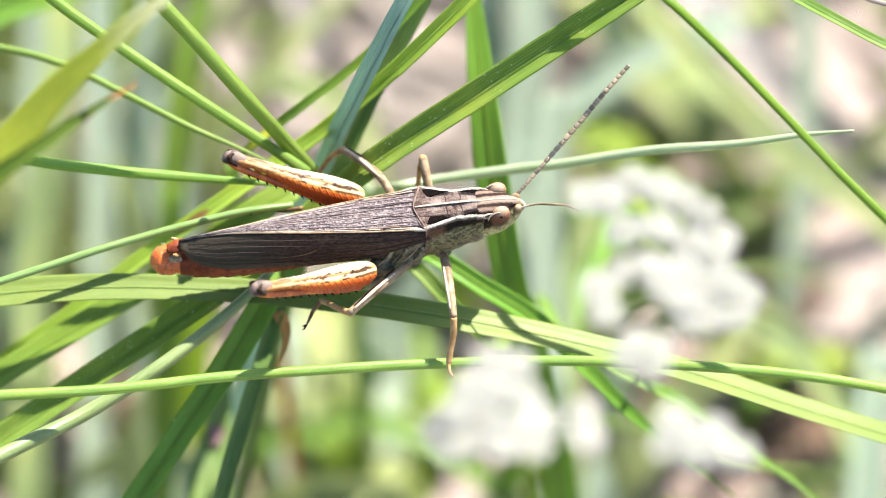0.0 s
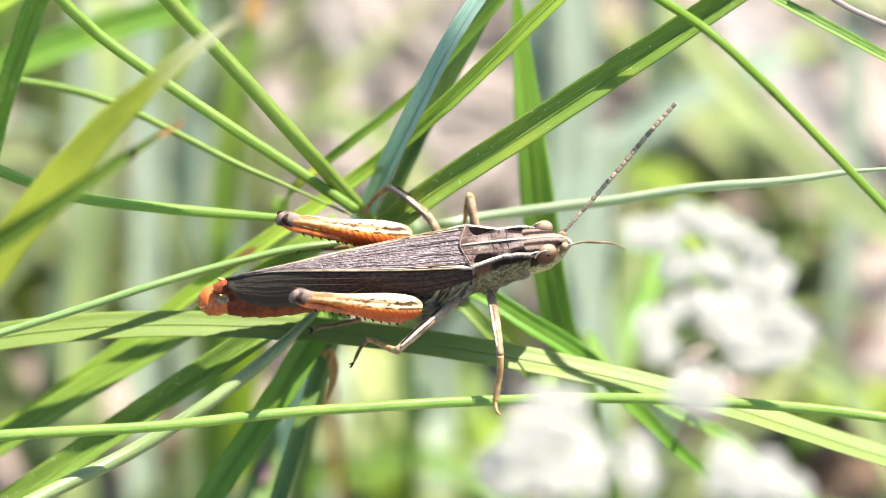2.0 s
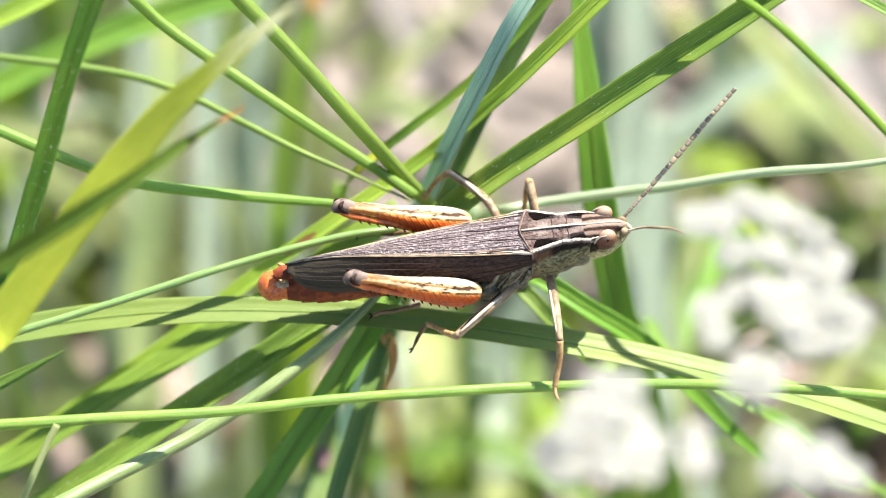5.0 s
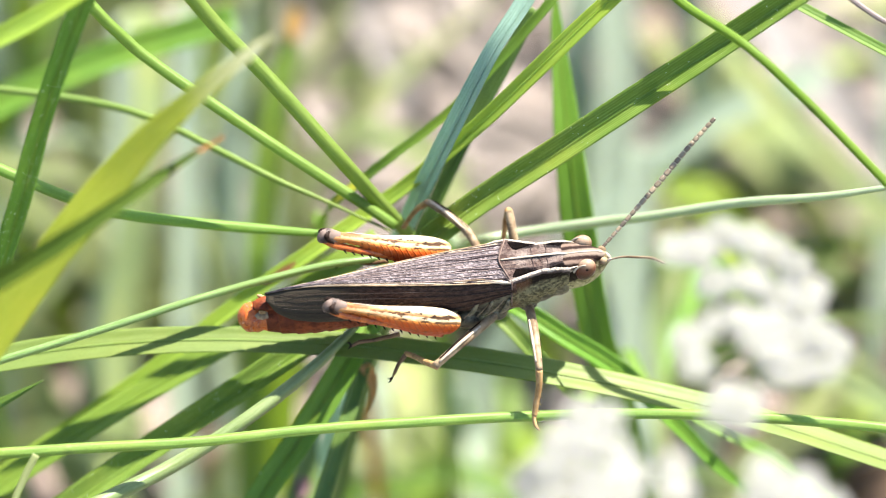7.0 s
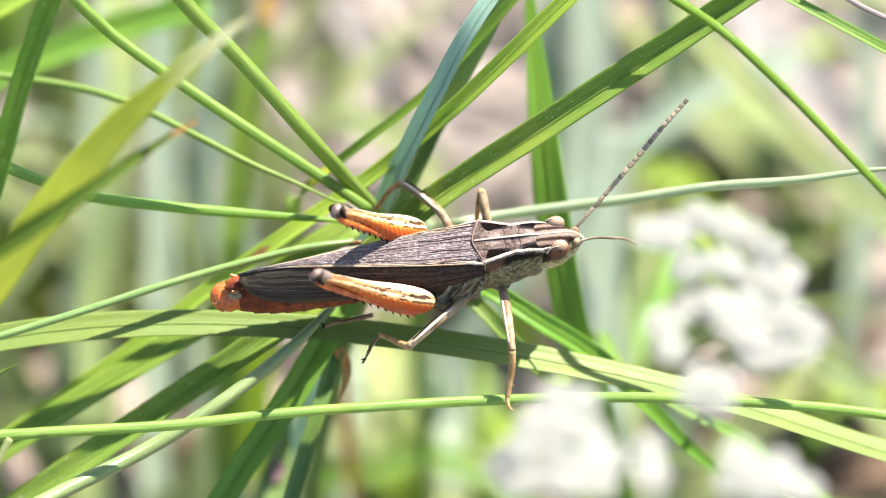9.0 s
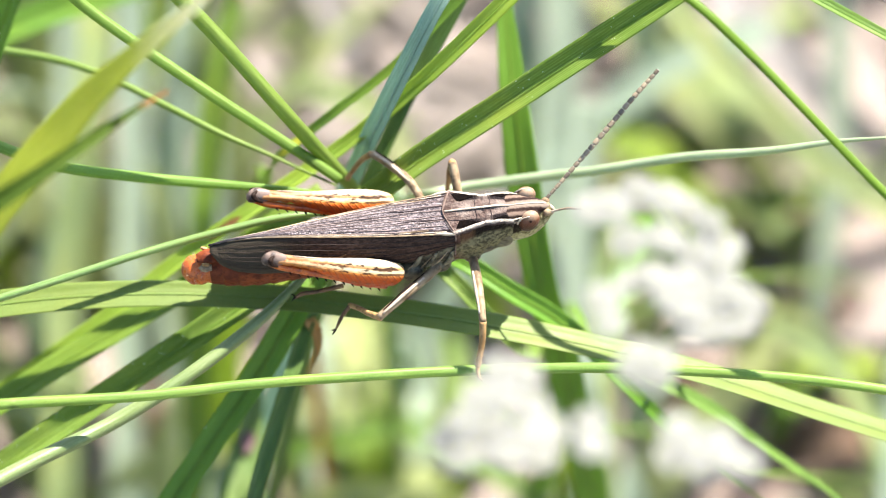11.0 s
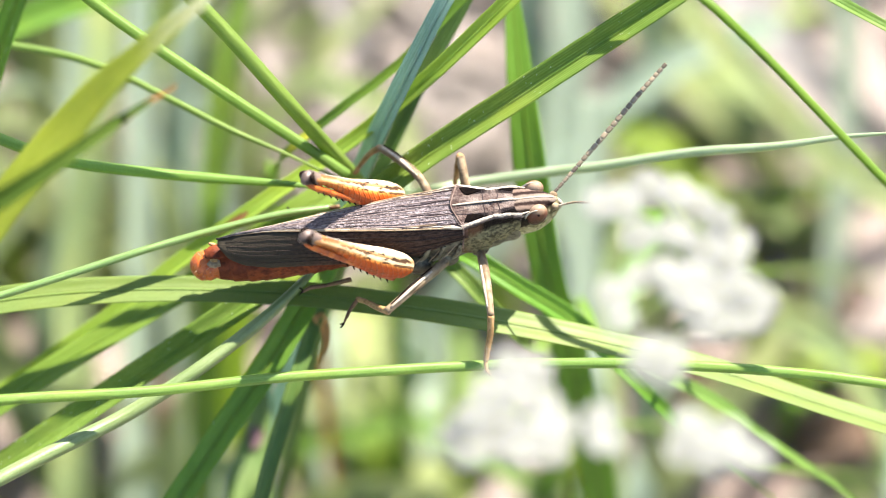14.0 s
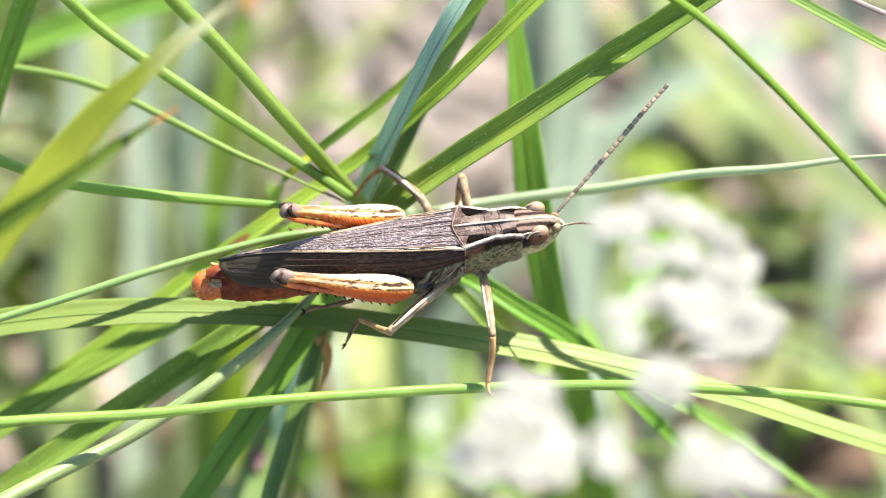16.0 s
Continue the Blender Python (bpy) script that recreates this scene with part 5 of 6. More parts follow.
    # black wedges that lie against the inner side of the pale stripes
    for s in (-1, 1):
        for x0, x1, peak, reach in ((4.98, 6.15, 0.25, 0.17), (6.85, 7.85, 0.7, 0.10)):
            top = []
            for q in range(11):
                g = q / 10
                x = x0 + (x1 - x0) * g
                keel = saddle(x)[0]
                w = reach * (g / peak if g < peak else (1 - g) / (1 - peak)) + 0.004
                for j in range(5):
                    k = 0.352 - w * (1 - j / 4)
                    bow = -0.55 * (1 - (k / 0.46) ** 2) * max(0, 1 - (x - 4.75) / 0.8)
                    top.append((x + bow, s * k / 0.38 * (keel - 0.05), np.interp(k, [0.06, 0.36], [0.27, 0.22]) - 0.14 * max(0.0, (x - 7.2) / 0.75) ** 1.5 + 0.012))
            both = top + [(x, y, z - 0.05) for x, y, z in top]
            faces = []
            for q in range(10):
                for j in range(4):
                    f = (q * 5 + j, q * 5 + 5 + j, q * 5 + 6 + j, q * 5 + 1 + j)
                    faces += [f, tuple(55 + v for v in f[::-1])]
                faces += [(q * 5, 55 + q * 5, 60 + q * 5, q * 5 + 5), (q * 5 + 4, q * 5 + 9, 64 + q * 5, 59 + q * 5)]
            part("dark_wedge", (both, faces, None), VELVET, hopper, "velvety black wedge beside the pale stripe")
    part("collar", tube([(4.72, -1.66, -1.9), (4.70, -1.70, -1.0), (4.72, -1.34, 0.10), (4.45, -0.7, 0.28), (4.22, 0, 0.34), (4.45, 0.7, 0.28), (4.72, 1.34, 0.10), (4.70, 1.70, -1.0), (4.72, 1.66, -1.9)], [0.035, 0.04, 0.05, 0.04, 0.035, 0.04, 0.05, 0.04, 0.035], 8, 7), BROWN, hopper, "thin reddish-brown hind rim")
    for x in (5.95, 6.75):
        part("furrow", tube([(x, -0.82, 0.24), (x + 0.06, -0.4, 0.27), (x, 0, 0.31), (x + 0.06, 0.4, 0.27), (x, 0.82, 0.24)], [0.014, 0.022, 0.016, 0.022, 0.014], 6, 5), SEAM, hopper, "thin dark furrow across the back plate")
    part("mid_keel", tube([(4.3, 0, 0.37), (5.4, 0, 0.38), (6.6, 0, 0.38), (7.2, 0, 0.36), (7.9, 0, 0.23)], [0.03, 0.04, 0.04, 0.04, 0.035], 8, 7, 1.5), CREAM, hopper, "cream line along the back")
    # head
    def cheeks(x, ca, sa):
        return 0, (0.05 if sa < 0 else 0)
    part("head", loft([(7.6, 0, -1.34, 1.12, 1.30, 2.2), (8.2, 0, -1.30, 1.12, 1.36, 2.2), (8.9, 0, -1.28, 1.00, 1.32, 2.1), (9.5, 0, -1.22, 0.72, 1.10, 2), (9.95, 0, -0.95, 0.42, 0.72, 2), (10.2, 0, -0.8, 0.12, 0.3, 2)], cheeks, 36, 28), HEAD, hopper, "pale olive head")
    part("crown", loft([(7.55, 0, -0.22, 0.98, 0.42, 2.8), (8.2, 0, -0.18, 0.84, 0.42, 2.5), (9.2, 0, -0.18, 0.50, 0.36, 2.2), (9.75, 0, -0.28, 0.26, 0.26, 2), (10.0, 0, -0.36, 0.08, 0.12, 2)], lambda x, c, s: (0, 0), 24, 20), CROWN, hopper, "brown crown of the head")
    part("crown_line", tube([(7.8, 0, 0.22), (8.6, 0, 0.23), (9.3, 0, 0.16), (9.8, 0, -0.02)], [0.04, 0.045, 0.04, 0.03], 8, 6), CREAM, hopper, "cream line")
    for s in (-1, 1):
        part("crown_stripe", tube([(7.85, s * 0.86, 0.07), (8.1, s * 0.79, 0.04), (8.4, s * 0.72, 0.01)], [0.05, 0.045, 0.025], 8, 5), CREAM, hopper, "cream stripe behind the eye")
        turn = Matrix.Rotation(radians(18), 3, "Y") @ Matrix.Rotation(radians(s * 8), 3, "X")
        ball = ellipsoid((0, 0, 0), (0.56, 0.44, 0.76), 14, 20)
        ball = ([turn @ Vector(v) + Vector((8.80, 0.80 if s > 0 else -0.76, -0.40)) for v in ball[0]], ball[1], ball[2])
        part("eye", ball, EYE_SHELL, hopper, "glossy reddish-brown compound eye with a pale rim")
        if s < 0:
            part("pupil_spot", ellipsoid((8.84, -1.08, 0.10), (0.08, 0.06, 0.08), 8, 10), BLACK, hopper, "dark spot on the eye")
        part("eye_rim", tube([(8.82 + 0.64 * math.cos(a), s * 0.86, -0.42 + 0.70 * math.sin(a)) for a in np.linspace(1.6, 4.6, 9)], [0.03, 0.07, 0.03], 6, 4), CREAM, hopper)
        part("antenna_socket", ellipsoid((9.85, s * 0.34, -0.42), (0.24, 0.22, 0.22), 8, 10), LEG, hopper)
    part("face_ridge", tube([(9.98, 0, -0.35), (10.2, 0, -0.9), (9.9, 0, -1.6), (9.6, 0, -2.2)], [0.14, 0.16, 0.14, 0.12], 8, 5), CREAM, hopper)
    # antennae in short joints
    for name_line, count in (([(9.9, 0.42, -0.35), (11.6, 1.75, 0.45), (13.4, 3.2, 1.25), (15.2, 4.75, 1.95), (16.74, 5.99, 2.5)], 24), ([(10.0, -0.36, -0.40), (10.75, -0.75, 0.55), (11.41, -1.35, 1.5), (12.0, -2.4, 3.2), (12.35, -3.72, 5.0)], 22)):
        line = spline(name_line, 40)
        cuts = np.linspace(0, len(line) - 1, count + 1).astype(int)
        antenna = part("antenna", tube(name_line, [0.065, 0.07, 0.07, 0.06, 0.04] if count == 24 else [0.06, 0.05, 0.045, 0.04, 0.025], 8, 10), CREAM, hopper, "thread-like antenna ringed brown and cream")
        for q in range(count):
            a, b = line[cuts[q]], line[cuts[q + 1]]
            g = q / count
            r = (0.095 + 0.055 * math.sin(g * math.pi * 0.9)) * (1.0 if count == 24 else 0.5)
            a, b = a + (b - a) * 0.08, a + (b - a) * 0.92
            part("joint", tube([a, a + (b - a) * 0.3, a + (b - a) * 0.8, b], [r * 0.92, r, r, r * 0.94], 9, 2), ANTENNA if count == 24 else LEG, antenna)
    # wings
    for side, lift in ((1, 0.02), (-1, -0.04)):
        top, flank, at = wing(side, lift)
        if side == -1:
            top, flank = (top[0], [f[::-1] for f in top[1]], top[2]), (flank[0], [f[::-1] for f in flank[1]], flank[2])
        w = part("forewing", top, WING_TOP, hopper, "mauve-brown forewing with pale veins")
        part("flank_field", flank, WING_SIDE, w, "dark brown flank field of the wing")
        for c, r, f0, f1, bow, mtl in ((0.985, 0.042, 0.03, 0.93, 0, LEG), (0.90, 0.028, 0.05, 0.86, 0, CREAM), (0.83, 0.024, 0.12, 0.78, 0, LEG), (0.945, 0.022, 0.04, 0.62, 0, SEAM), (0.80, 0.035, 0.02, 0.34, 0.10, SEAM), (0.76, 0.03, 0.10, 0.60, 0.08, VEIN), (0.62, 0.026, 0.06, 0.48, 0.07, VEIN), (0.50, 0.03, 0.0, 0.26, -0.16, SEAM), (0.42, 0.026, 0.05, 0.60, 0.06, VEIN), (0.26, 0.026, 0.0, 0.16, 0.14, SEAM), (0.22, 0.026, 0.04, 0.72, 0.04, VEIN), (0.04, 0.026, 0.2, 0.90, 0, VEIN), (1.16, 0.016, 0.02, 0.97, 0, SIDE_VEIN), (1.30, 0.02, 0.02, 0.965, 0, SIDE_VEIN), (1.44, 0.016, 0.3, 0.96, 0, SIDE_VEIN), (1.55, 0.018, 0.02, 0.955, 0, SIDE_VEIN), (1.68, 0.016, 0.3, 0.95, 0, SIDE_VEIN), (1.80, 0.02, 0.02, 0.94, 0, SIDE_VEIN)):
            pts = [at(f, c + bow * math.sin((f - f0) / (f1 - f0) * 2.6) + 0.012 * math.sin(f * 31 + c * 9) * (c < 0.88)) + np.array((0, side * -0.02 * (c > 1), 0.015)) for f in np.linspace(f0, f1, 14)]
            part("vein", tube(pts, [r * 1.3, r, r, r * 0.5], 6, 4), mtl, w)
        part("shoulder_knob", tube([at(0.10, 0.97) + (0, 0, 0.04), at(0.06, 0.99) + (0, 0, 0.06), at(0.02, 1.02) + (0, 0, 0.05)], [0.03, 0.12, 0.09], 8, 5, 0.7), CREAM, w, "cream spot at the wing's shoulder")
        part("flank_streak", tube([at(f, c) + np.array((0, side * -0.03, 0.02)) for f, c in ((0.46, 1.42), (0.49, 1.50), (0.54, 1.58), (0.60, 1.62))], [0.04, 0.03, 0.022, 0.008], 8, 5), FOOT, w, "thin reddish-tan streak")
    # short legs
    fore = leg("fore_leg", [(5.7, -1.4, -2.7), (5.75, -2.6, -2.5), (5.75, -4.1, -2.4), (5.72, -5.35, -2.6)], [0.30, 0.33, 0.28, 0.24], LEG, hopper, 0.8, "pale striped front leg")
    leg("shin", [(5.72, -5.3, -2.6), (5.62, -6.0, -3.4), (5.40, -6.6, -4.1), (5.26, -7.04, -4.55)], [0.25, 0.22, 0.205, 0.20], TAN, fore)
    leg("foot", [(5.26, -7.0, -4.5), (5.22, -7.3, -4.65), (5.27, -7.62, -4.75), (5.45, -7.85, -4.8)], [0.16, 0.14, 0.12, 0.05], TAN, fore)
    part("stripe", tube([(5.55, -2.5, -2.16), (5.55, -3.6, -2.06), (5.58, -5.0, -2.24)], [0.05, 0.09, 0.05], 8, 6), CREAM, fore, "cream stripe")
    for q in range(5):
        g = 0.25 + q * 0.16
        a = np.array((5.72, -5.3, -2.6)) * (1 - g) + np.array((5.26, -7.04, -4.55)) * g
        part("spine", tube([a + (0.1, 0, -0.02), a + (0.22, -0.06, -0.1), a + (0.32, -0.12, -0.16)], [0.035, 0.03, 0.01], 6, 2), TAN, fore)
    mid = leg("middle_leg", [(3.9, -1.5, -3.0), (3.0, -2.3, -2.7), (1.5, -3.5, -2.45), (0.19, -4.5, -2.4)], [0.32, 0.34, 0.29, 0.26], LEG, hopper, 0.8, "pale striped middle leg")
    leg("shin", [(0.3, -4.5, -2.4), (-0.25, -3.95, -2.9), (-0.75, -3.2, -3.6), (-1.14, -2.69, -4.2)], [0.24, 0.19, 0.17, 0.17], TAN, mid)
    leg("foot", [(-1.14, -2.69, -4.2), (-1.6, -3.1, -4.45), (-1.85, -3.5, -4.5), (-2.05, -3.8, -4.65)], [0.16, 0.13, 0.12, 0.06], FOOT, mid)
    part("stripe", tube([(2.9, -2.45, -2.36), (1.6, -3.5, -2.14), (0.45, -4.4, -2.14)], [0.06, 0.11, 0.06], 8, 6), CREAM, mid, "cream stripe")
    for q in (-1, 1):
        part("claw", tube([(-2.05, -3.8, -4.65), (-2.2, -3.95 + q * 0.08, -4.6), (-2.3, -3.9 + q * 0.12, -4.75)], [0.06, 0.05, 0.015], 6, 3), BLACK, mid)
    part("dark_edge", tube([(2.95, -2.2, -2.32), (1.65, -3.25, -2.12), (0.5, -4.2, -2.12)], [0.03, 0.06, 0.03], 8, 6), BLACK, mid, "dark edge line")
    midl = leg("middle_leg", [(3.60, 1.70, -2.60), (2.97, 3.38, -2.40), (1.89, 4.60, -2.20), (1.01, 5.28, -2.00)], [0.30, 0.30, 0.26, 0.23], LEG, hopper, 0.8, "pale striped middle leg")
    leg("shin", [(1.04, 5.26, -2.00), (0.47, 5.40, -2.90), (-0.01, 5.23, -3.60), (-0.38, 5.02, -4.20)], [0.22, 0.18, 0.16, 0.17], TAN, midl)
    part("stripe", tube([(2.87, 3.33, -2.10), (1.89, 4.50, -1.94), (1.14, 5.16, -1.78)], [0.05, 0.08, 0.05], 8, 6), CREAM, midl, "cream stripe")
    part("dark_edge", tube([(3.02, 3.50, -2.14), (2.04, 4.68, -2.00), (1.24, 5.31, -1.84)], [0.03, 0.05, 0.03], 8, 6), BLACK, midl, "dark edge line")
    forel = leg("fore_leg", [(5.4, 1.4, -2.4), (5.35, 2.3, -1.7), (5.3, 3.0, -1.25), (5.26, 3.62, -1.0)], [0.28, 0.31, 0.31, 0.29], LEG, hopper, 0.8, "pale striped front leg")
    leg("shin", [(5.26, 3.55, -1.0), (5.2, 3.7, -2.0), (5.1, 3.7, -3.0), (5.0, 3.6, -4.0)], [0.30, 0.24, 0.18, 0.16], TAN, forel)
    for q, (s0, pts) in enumerate(((1, [(-1.5, 2.6, -3.3), (-2.6, 2.75, -3.6), (-3.1, 2.8, -3.45), (-3.7, 2.78, -3.45), (-4.2, 2.72, -3.4)]), (-1, [(-1.4, -1.9, -3.3), (-2.3, -1.95, -3.45), (-3.0, -2.0, -3.5), (-3.6, -1.95, -3.62), (-4.05, -2.05, -3.78)]))):
        foot = leg("hind_foot", pts, [0.14, 0.13, 0.11, 0.13, 0.09], FOOT, hopper, 0.9, "dark hind foot gripping a blade")
        end = np.array(pts[-1])
        for s in (-1, 1):
            part("claw", tube([end, end + (-0.12, s * 0.14, 0.14), end + (-0.22, s * 0.2, -0.02)], [0.07, 0.05, 0.015], 6, 3), BLACK, foot)
    left = hind_leg(hopper, LEFT_HIP, 1)
    right = hind_leg(hopper, RIGHT_HIP, -1)
    return hopper, left, right, abdomen


hopper, left_thigh, right_thigh, abdomen = build_hopper()


# ---- flowers ----
def floret(at, size, rng):
    """One small double white flower: two whorls of broad flat petals round a yellow-green centre."""
    pieces = []
    base = np.array(Matrix.Rotation(rng.uniform(-0.2, 0.2), 3, "X") @ Matrix.Rotation(rng.uniform(-0.2, 0.2), 3, "Y"))
    for ring, (count, rad, lift, drop) in enumerate(((7, 1.30, 0.05, 0.06), (5, 0.62, 0.08, 0.02))):
        for q in range(count):
            a = (q + 0.5 * ring) * 2 * math.pi / count + rng.uniform(-0.15, 0.15)
            verts, faces = [], []
            us, vs = np.linspace(0, 1, 7), np.linspace(-1, 1, 7)
            for sign in (1, -1):
                for u in us:
                    for v in vs:
                        w = 0.60 * math.sin(min(u * 1.15, 1) * math.pi * 0.62 + 0.15) * math.sqrt(max(0.02, 1 - max(0, (u - 0.7) / 0.3) ** 2 * 0.95))
                        x, y = 0.08 + u * rad, v * w
                        z = 0.07 * ring + lift * math.sin(u * 2.2) - drop * u * u - 0.05 * v * v + sign * 0.02
                        p = np.array((x * math.cos(a) - y * math.sin(a), x * math.sin(a) + y * math.cos(a), z)) * size
                        verts.append(base @ p + at)
            for sgn in range(2):
                for i in range(6):
                    for j in range(6):
                        f = (sgn * 49 + i * 7 + j, sgn * 49 + (i + 1) * 7 + j, sgn * 49 + (i + 1) * 7 + j + 1, sgn * 49 + i * 7 + j + 1)
                        faces.append(f if sgn == 0 else f[::-1])
            pieces.append((verts, faces, None))
    core = ellipsoid(at + base @ np.array((0, 0, 0.16 * size)), (0.26 * size, 0.26 * size, 0.14 * size), 6, 8)
    return pieces, core


def flower_plant(spots, foot, label):
    """A thin leaning stem that branches into stalks, each with one white flower."""
    rng = np.random.default_rng(len(spots))
    plant = tagged(new("white_flower"), label, "flower", "white flowers in the foreground")
    plant.location = Vector(foot) * MM
    origin = np.array(foot, float)
    rel = [np.array(s[:3]) - origin for s in spots]
    crown = np.mean(rel, axis=0) * 0.86
    part("stem", tube([(0, 0, -2), crown * (0.45, 0.3, 0.3), crown * (0.85, 0.65, 0.65), crown * (1.0, 0.85, 0.85), crown], [0.26, 0.22, 0.2, 0.18, 0.16], 10, 8), FRESH, plant)
    for s, r in zip(spots, rel):
        size = s[3]
        part("stalk", tube([crown, crown * 0.45 + r * 0.55 + (0, 0.6, -0.8), r], [0.2, 0.15, 0.12], 8, 6), FRESH, plant)
        pieces, core = floret(r, size, rng)
        centre = part("flower_centre", core, CENTRE, plant, "yellow-green flower centre")
        for g in pieces:
            part("petal", g, PETAL, centre, "white petal")
    return plant


flower_a = flower_plant([(6.4, -15.2, 105.8, 0.60), (8.6, -14.2, 105.6, 0.65), (7.4, -15.1, 105.7, 0.67), (9.9, -14.7, 105.8, 0.67), (10.9, -14.8, 105.1, 0.62), (11.8, -15.9, 105.5, 0.58), (12.5, -16.8, 105.1, 0.66), (8.1, -17.1, 105.9, 0.65), (9.8, -16.5, 105.4, 0.65), (11.1, -17.4, 105.3, 0.65), (12.2, -18.0, 105.3, 0.65), (9.3, -19.0, 105.9, 0.68), (9.9, -19.9, 105.8, 0.67), (6.9, -20.1, 105.7, 0.64), (7.2, -21.5, 105.8, 0.58), (11.7, -19.9, 105.4, 0.64), (12.7, -19.7, 105.5, 0.66), (13.5, -20.2, 105.3, 0.58), (12.9, -21.1, 105.2, 0.68), (11.8, -21.4, 105.2, 0.60), (9.3, -23.0, 105.4, 0.64), (8.2, -23.6, 105.5, 0.64), (9.1, -24.1, 105.7, 0.64), (8.6, -22.8, 105.3, 0.64), (10.7, -19.0, 105.7, 0.58), (10.6, -20.7, 105.8, 0.65), (10.8, -21.5, 105.4, 0.59), (8.3, -19.1, 105.6, 0.64)], (33.09, 55.18, -1.61), "white blossoms on thin green stalks, close and blurred")
flower_b = flower_plant([(2.1, -24.0, 105.8, 0.60), (3.3, -24.2, 105.7, 0.57), (1.2, -25.4, 105.8, 0.63), (2.4, -25.5, 105.8, 0.59), (3.6, -25.6, 105.4, 0.60), (0.4, -26.8, 105.9, 0.60), (1.8, -26.9, 105.5, 0.67), (3.3, -27.4, 105.8, 0.60), (4.3, -26.8, 105.3, 0.65), (1.2, -27.8, 105.2, 0.60), (2.6, -28.3, 105.8, 0.67), (6.1, -26.4, 105.3, 0.57), (6.2, -27.8, 105.7, 0.64), (-0.2, -27.3, 105.3, 0.62), (3.9, -28.0, 105.2, 0.65), (0.4, -28.2, 105.5, 0.65)], (20.25, 40.17, -1.74), "low cluster of white blossoms, close and blurred")
flower_c = flower_plant([(10.1, -26.7, 105.2, 0.64), (10.7, -27.6, 105.4, 0.62), (11.7, -27.4, 105.4, 0.64), (11.9, -28.3, 105.6, 0.64), (9.7, -28.0, 105.2, 0.59), (12.8, -28.4, 105.2, 0.60), (10.9, -28.6, 105.5, 0.58)], (34.54, 35.16, -1.59), "loose white blossoms beside a low cluster, blurred")


# ---- movement ----
def thigh_rows(hip, roll, rows):
    return [(t, pose(hip.x * MM, hip.y * MM, hip.z * MM, roll, up, -out)) for t, out, up in rows]


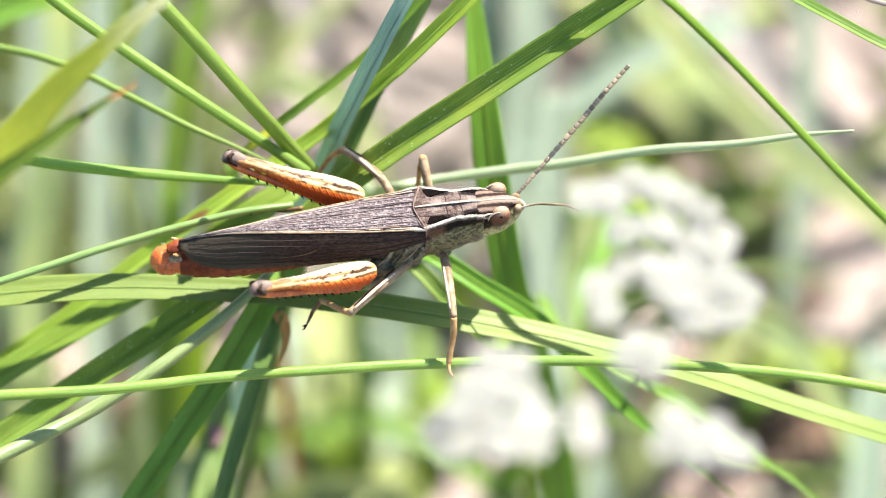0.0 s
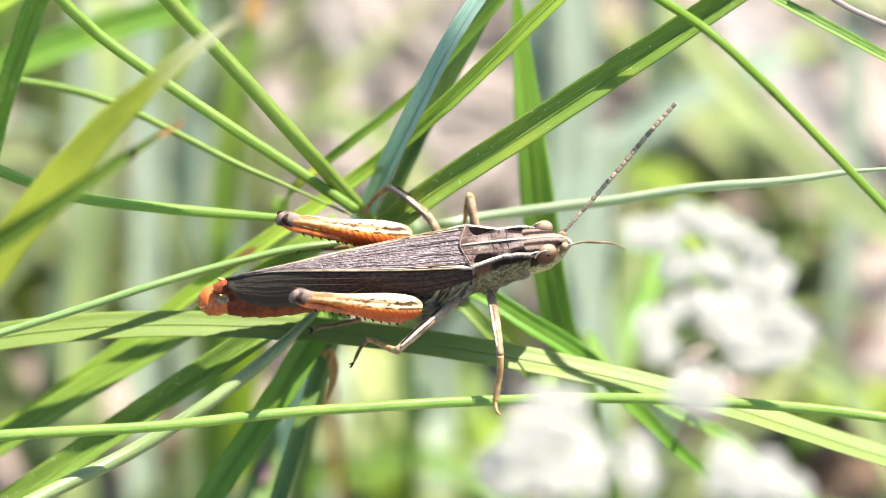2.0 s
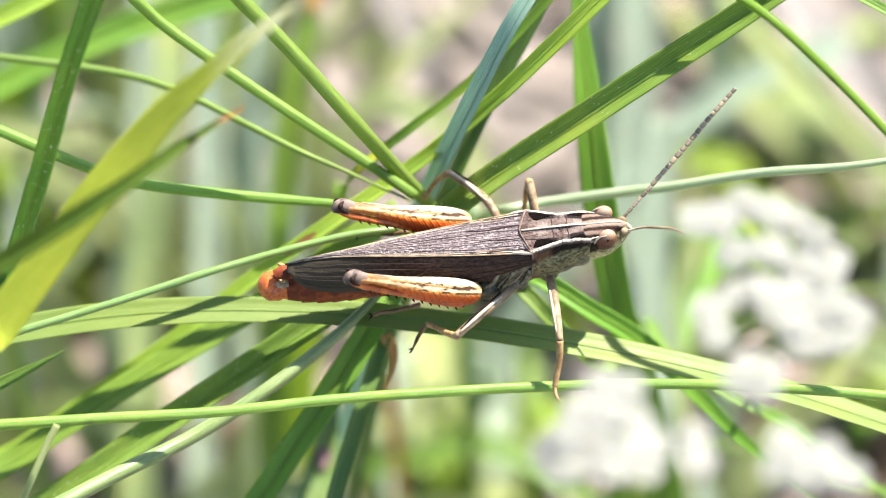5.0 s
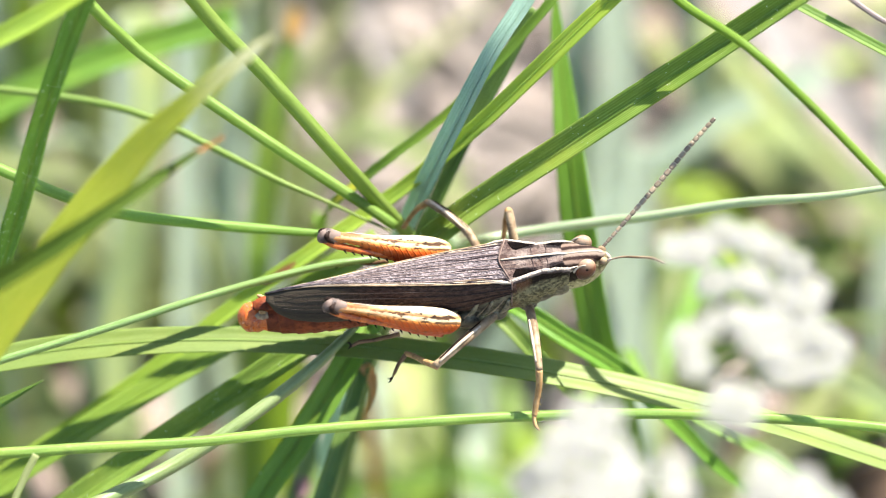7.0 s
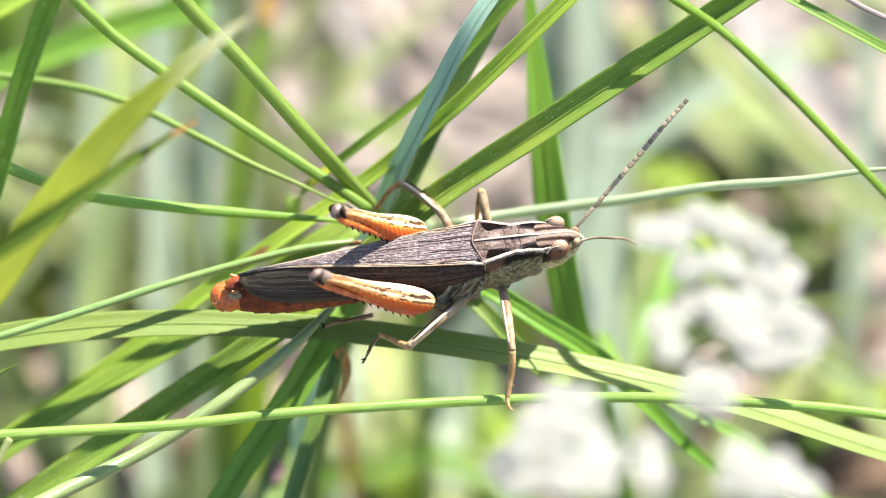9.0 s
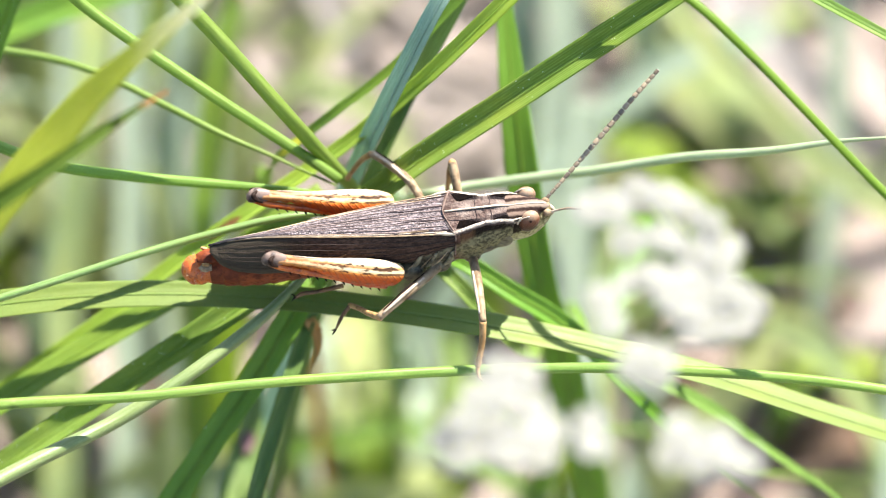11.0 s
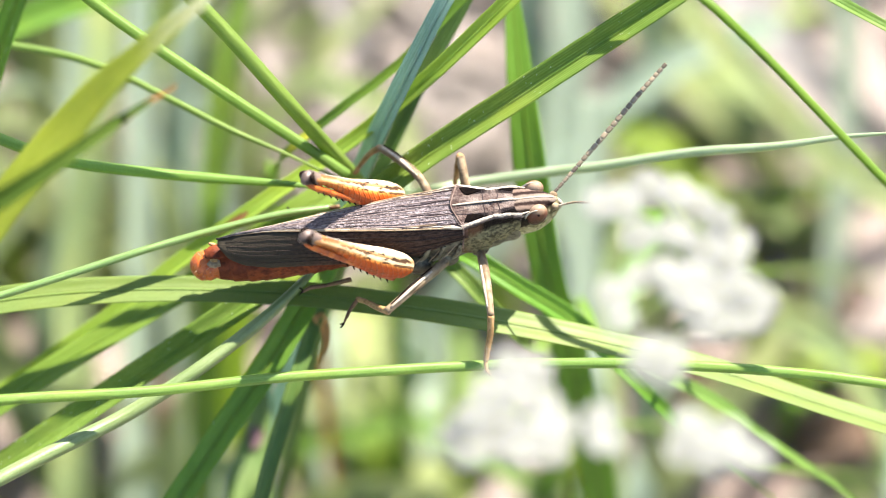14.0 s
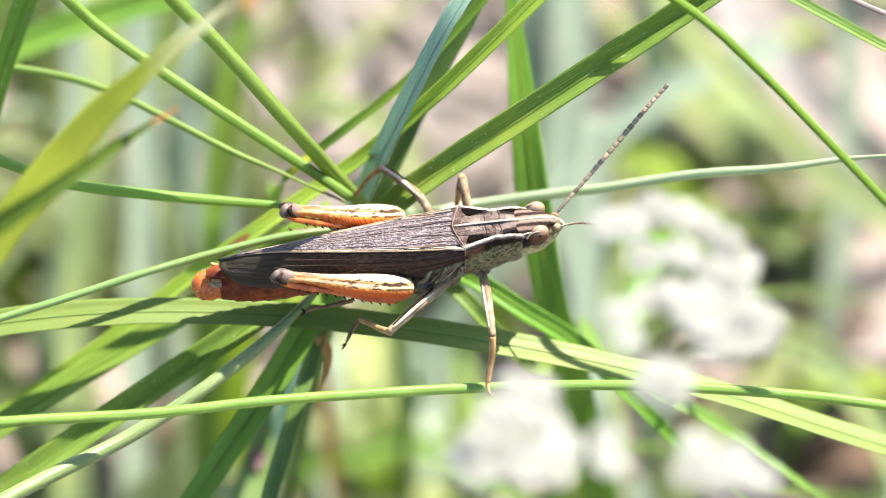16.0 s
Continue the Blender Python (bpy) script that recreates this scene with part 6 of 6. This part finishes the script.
def motions():
    walk(hopper, [(t, pose(x * MM, y * MM, z * MM, 8, 0, 7.9)) for t, x, y, z in [
        (0.0, -5.77, 1.31, 80.92), (0.5, -5.77, 1.28, 80.89), (1.0, -5.77, 1.28, 80.89), (1.5, -5.82, 1.24, 80.87), (2.0, -5.82, 1.28, 80.89), (2.5, -5.84,
        1.26, 80.88), (3.0, -5.84, 1.29, 80.91), (3.5, -5.84, 1.26, 80.88), (4.0, -5.82, 1.28, 80.89), (6.5, -5.82, 1.30, 80.91), (7.0, -5.82, 1.31,
        80.92), (7.5, -5.94, 1.43, 81.00), (8.0, -5.87, 1.43, 81.00), (8.5, -5.87, 1.43, 81.00), (9.0, -5.87, 1.43, 81.00), (11.5, -5.89, 1.43,
        81.00), (12.0, -5.89, 1.41, 80.99), (12.5, -5.87, 1.45, 81.01), (13.0, -5.87, 1.47, 81.03), (13.5, -5.87, 1.50, 81.05), (14.0, -5.89, 1.49,
        81.04), (14.5, -5.94, 1.48, 81.04), (15.0, -5.94, 1.48, 81.04), (15.5, -5.96, 1.50, 81.05), (16.0, -5.91, 1.54, 81.08)]])
    walk(left_thigh, thigh_rows(LEFT_HIP, -42, [
        (0.0, 15.4, 16.2), (0.5, 12.5, 19.6), (1.0, 13.1, 18.9), (1.3, 12.8, 17.8), (1.5, 12.4, 19.7), (1.6, 14.0, 14.2), (1.7, -8.5, 32.9), (1.8, -5.0,
        28.8), (1.9, -1.5, 25.5), (2.0, -0.8, 25.3), (2.1, -1.3, 25.7), (2.3, -15.8, 41.9), (2.5, -3.3, 23.5), (2.7, -1.8, 22.8), (3.0, -1.1, 22.6),
        (3.3, -1.5, 24.1), (3.6, -1.0, 23.0), (4.0, -0.4, 22.3), (4.2, -1.5, 23.3), (6.3, 3.9, 18.7), (6.6, -2.9, 25.6), (7.0, -3.2, 27.1), (7.2,
        -9.3, 34.0), (7.4, -5.5, 30.2), (7.6, -3.2, 22.5), (7.8, -5.3, 22.1), (8.0, -3.0, 21.9), (8.2, -10.8, 32.0), (8.5, -14.4, 41.5), (8.8, -9.9,
        32.2), (9.0, -17.7, 48.7), (9.2, 2.2, 0.2), (11.3, 3.9, 15.1), (11.6, -14.1, 40.1), (11.9, -2.3, 24.4), (12.2, -14.1, 42.0), (12.5, -0.9,
        23.2), (12.7, -10.5, 31.7), (12.9, -4.7, 30.0), (13.1, -4.9, 31.5), (13.3, -5.6, 32.6), (13.5, -14.1, 42.9), (13.7, -6.3, 33.9), (13.8, -17.8,
        46.3), (13.9, -17.6, 48.9), (14.0, -15.1, 44.9), (14.1, 3.7, 10.3), (14.2, -13.6, 41.0), (14.3, -11.9, 39.4), (14.4, -0.4, 16.0), (14.5,
        -10.2, 31.5), (14.6, -1.5, 11.0), (14.7, -8.5, 27.9), (14.8, -9.6, 29.4), (14.9, -17.3, 45.9), (15.0, -0.5, 7.7), (15.1, -19.1, 47.5), (15.2,
        0.5, -0.8), (15.3, 4.0, 0.8), (15.4, -14.7, 40.7), (15.5, -5.3, 18.7), (15.6, -7.9, 24.8), (15.8, -9.8, 33.6), (16.0, -10.6, 31.4)]))
    walk(right_thigh, thigh_rows(RIGHT_HIP, -26, [
        (0.0, -18.4, 25.2), (0.5, -14.8, 22.5), (1.0, -14.8, 24.0), (1.3, -15.3, 24.7), (1.5, -14.0, 25.2), (1.6, -12.7, 24.0), (1.7, -1.5, 30.8), (1.8, -3.5,
        26.8), (1.9, -4.5, 27.7), (2.0, -4.6, 28.1), (2.1, -4.6, 27.8), (2.3, 0.1, 26.1), (2.5, 1.9, 23.1), (2.7, -1.6, 25.6), (3.0, -1.2, 24.4),
        (3.3, -1.5, 26.6), (3.6, -1.5, 26.4), (4.0, -0.6, 25.0), (4.2, -2.8, 26.3), (6.3, 4.3, 21.0), (6.6, -1.2, 26.0), (7.0, -0.1, 24.5), (7.2, 0.7,
        20.1), (7.4, 0.2, 18.1), (7.6, 2.2, 17.5), (7.8, 1.2, 29.4), (8.0, 1.2, 22.2), (8.2, -1.5, 33.8), (8.5, -0.2, 30.9), (8.8, 0.3, 20.8), (9.0,
        -1.0, 35.2), (9.2, 1.0, 18.9), (11.3, 1.9, 21.1), (11.6, -1.0, 35.0), (11.9, -0.1, 23.1), (12.2, 3.2, 22.9), (12.5, 0.8, 22.6), (12.7, 1.0, 21.8), (12.9, 1.4, 20.1), (13.1, 1.7, 19.1), (13.3, 1.6, 21.3), (13.5, 0.1, 31.1), (13.7, -0.2, 24.0), (13.8, 0.1, 33.2), (13.9, -0.7, 37.3),
        (14.0, -3.3, 41.7), (14.1, 1.0, 14.7), (14.2, 1.0, 22.4), (14.3, 1.9, 23.6), (14.4, -0.8, 31.8), (14.5, -0.3, 39.5), (14.6, 1.0, 15.8), (14.7,
        -1.5, 30.4), (14.8, -1.4, 35.6), (14.9, -4.4, 52.6), (15.0, 1.0, 11.4), (15.1, -2.9, 41.7), (15.2, 0.3, 21.9), (15.3, -4.0, 50.4), (15.4, 1.8,
        32.5), (15.5, 1.0, 15.7), (15.6, 1.0, 16.7), (15.8, 1.8, 36.6), (16.0, 1.0, 19.1)]))
    walk(abdomen, [(t, pose(WAIST.x * MM, WAIST.y * MM, WAIST.z * MM, 0, droop, 0)) for t, droop in [(0.0, -0.0), (1.0, 0.3), (1.5, 0.3), (2.0, -1.6), (2.5, -1.6), (3.0, -0.8), (4.0, -0.8), (6.5, -2.7), (7.0, -2.7), (7.5, -4.2), (8.0, -2.9), (9.0, -1.9), (11.5, -3.7), (12.5, -4.2), (13.0, -3.4), (14.0, -4.5), (15.0, -3.7), (16.0, -4.0)]])
    for plant, sway in ((flower_a, 1.3), (flower_b, 1.18), (flower_c, 1.24)):
        x, y, z = plant.location
        walk(plant, [(t, pose(x, y, z, 0, side * sway, 0)) for t, side in [(0.0, 0.00), (1.0, 0.09), (2.0, 0.12), (3.0, 0.05), (4.0, 0.09), (6.5, 0.00), (7.0, 0.06), (7.5, -0.03), (8.5, 0.00), (9.0, 0.08), (11.5, -0.56), (12.5, -0.24), (13.5, -0.70), (14.5, -0.20), (15.5, -0.38), (16.0, -0.36)]])


motions()
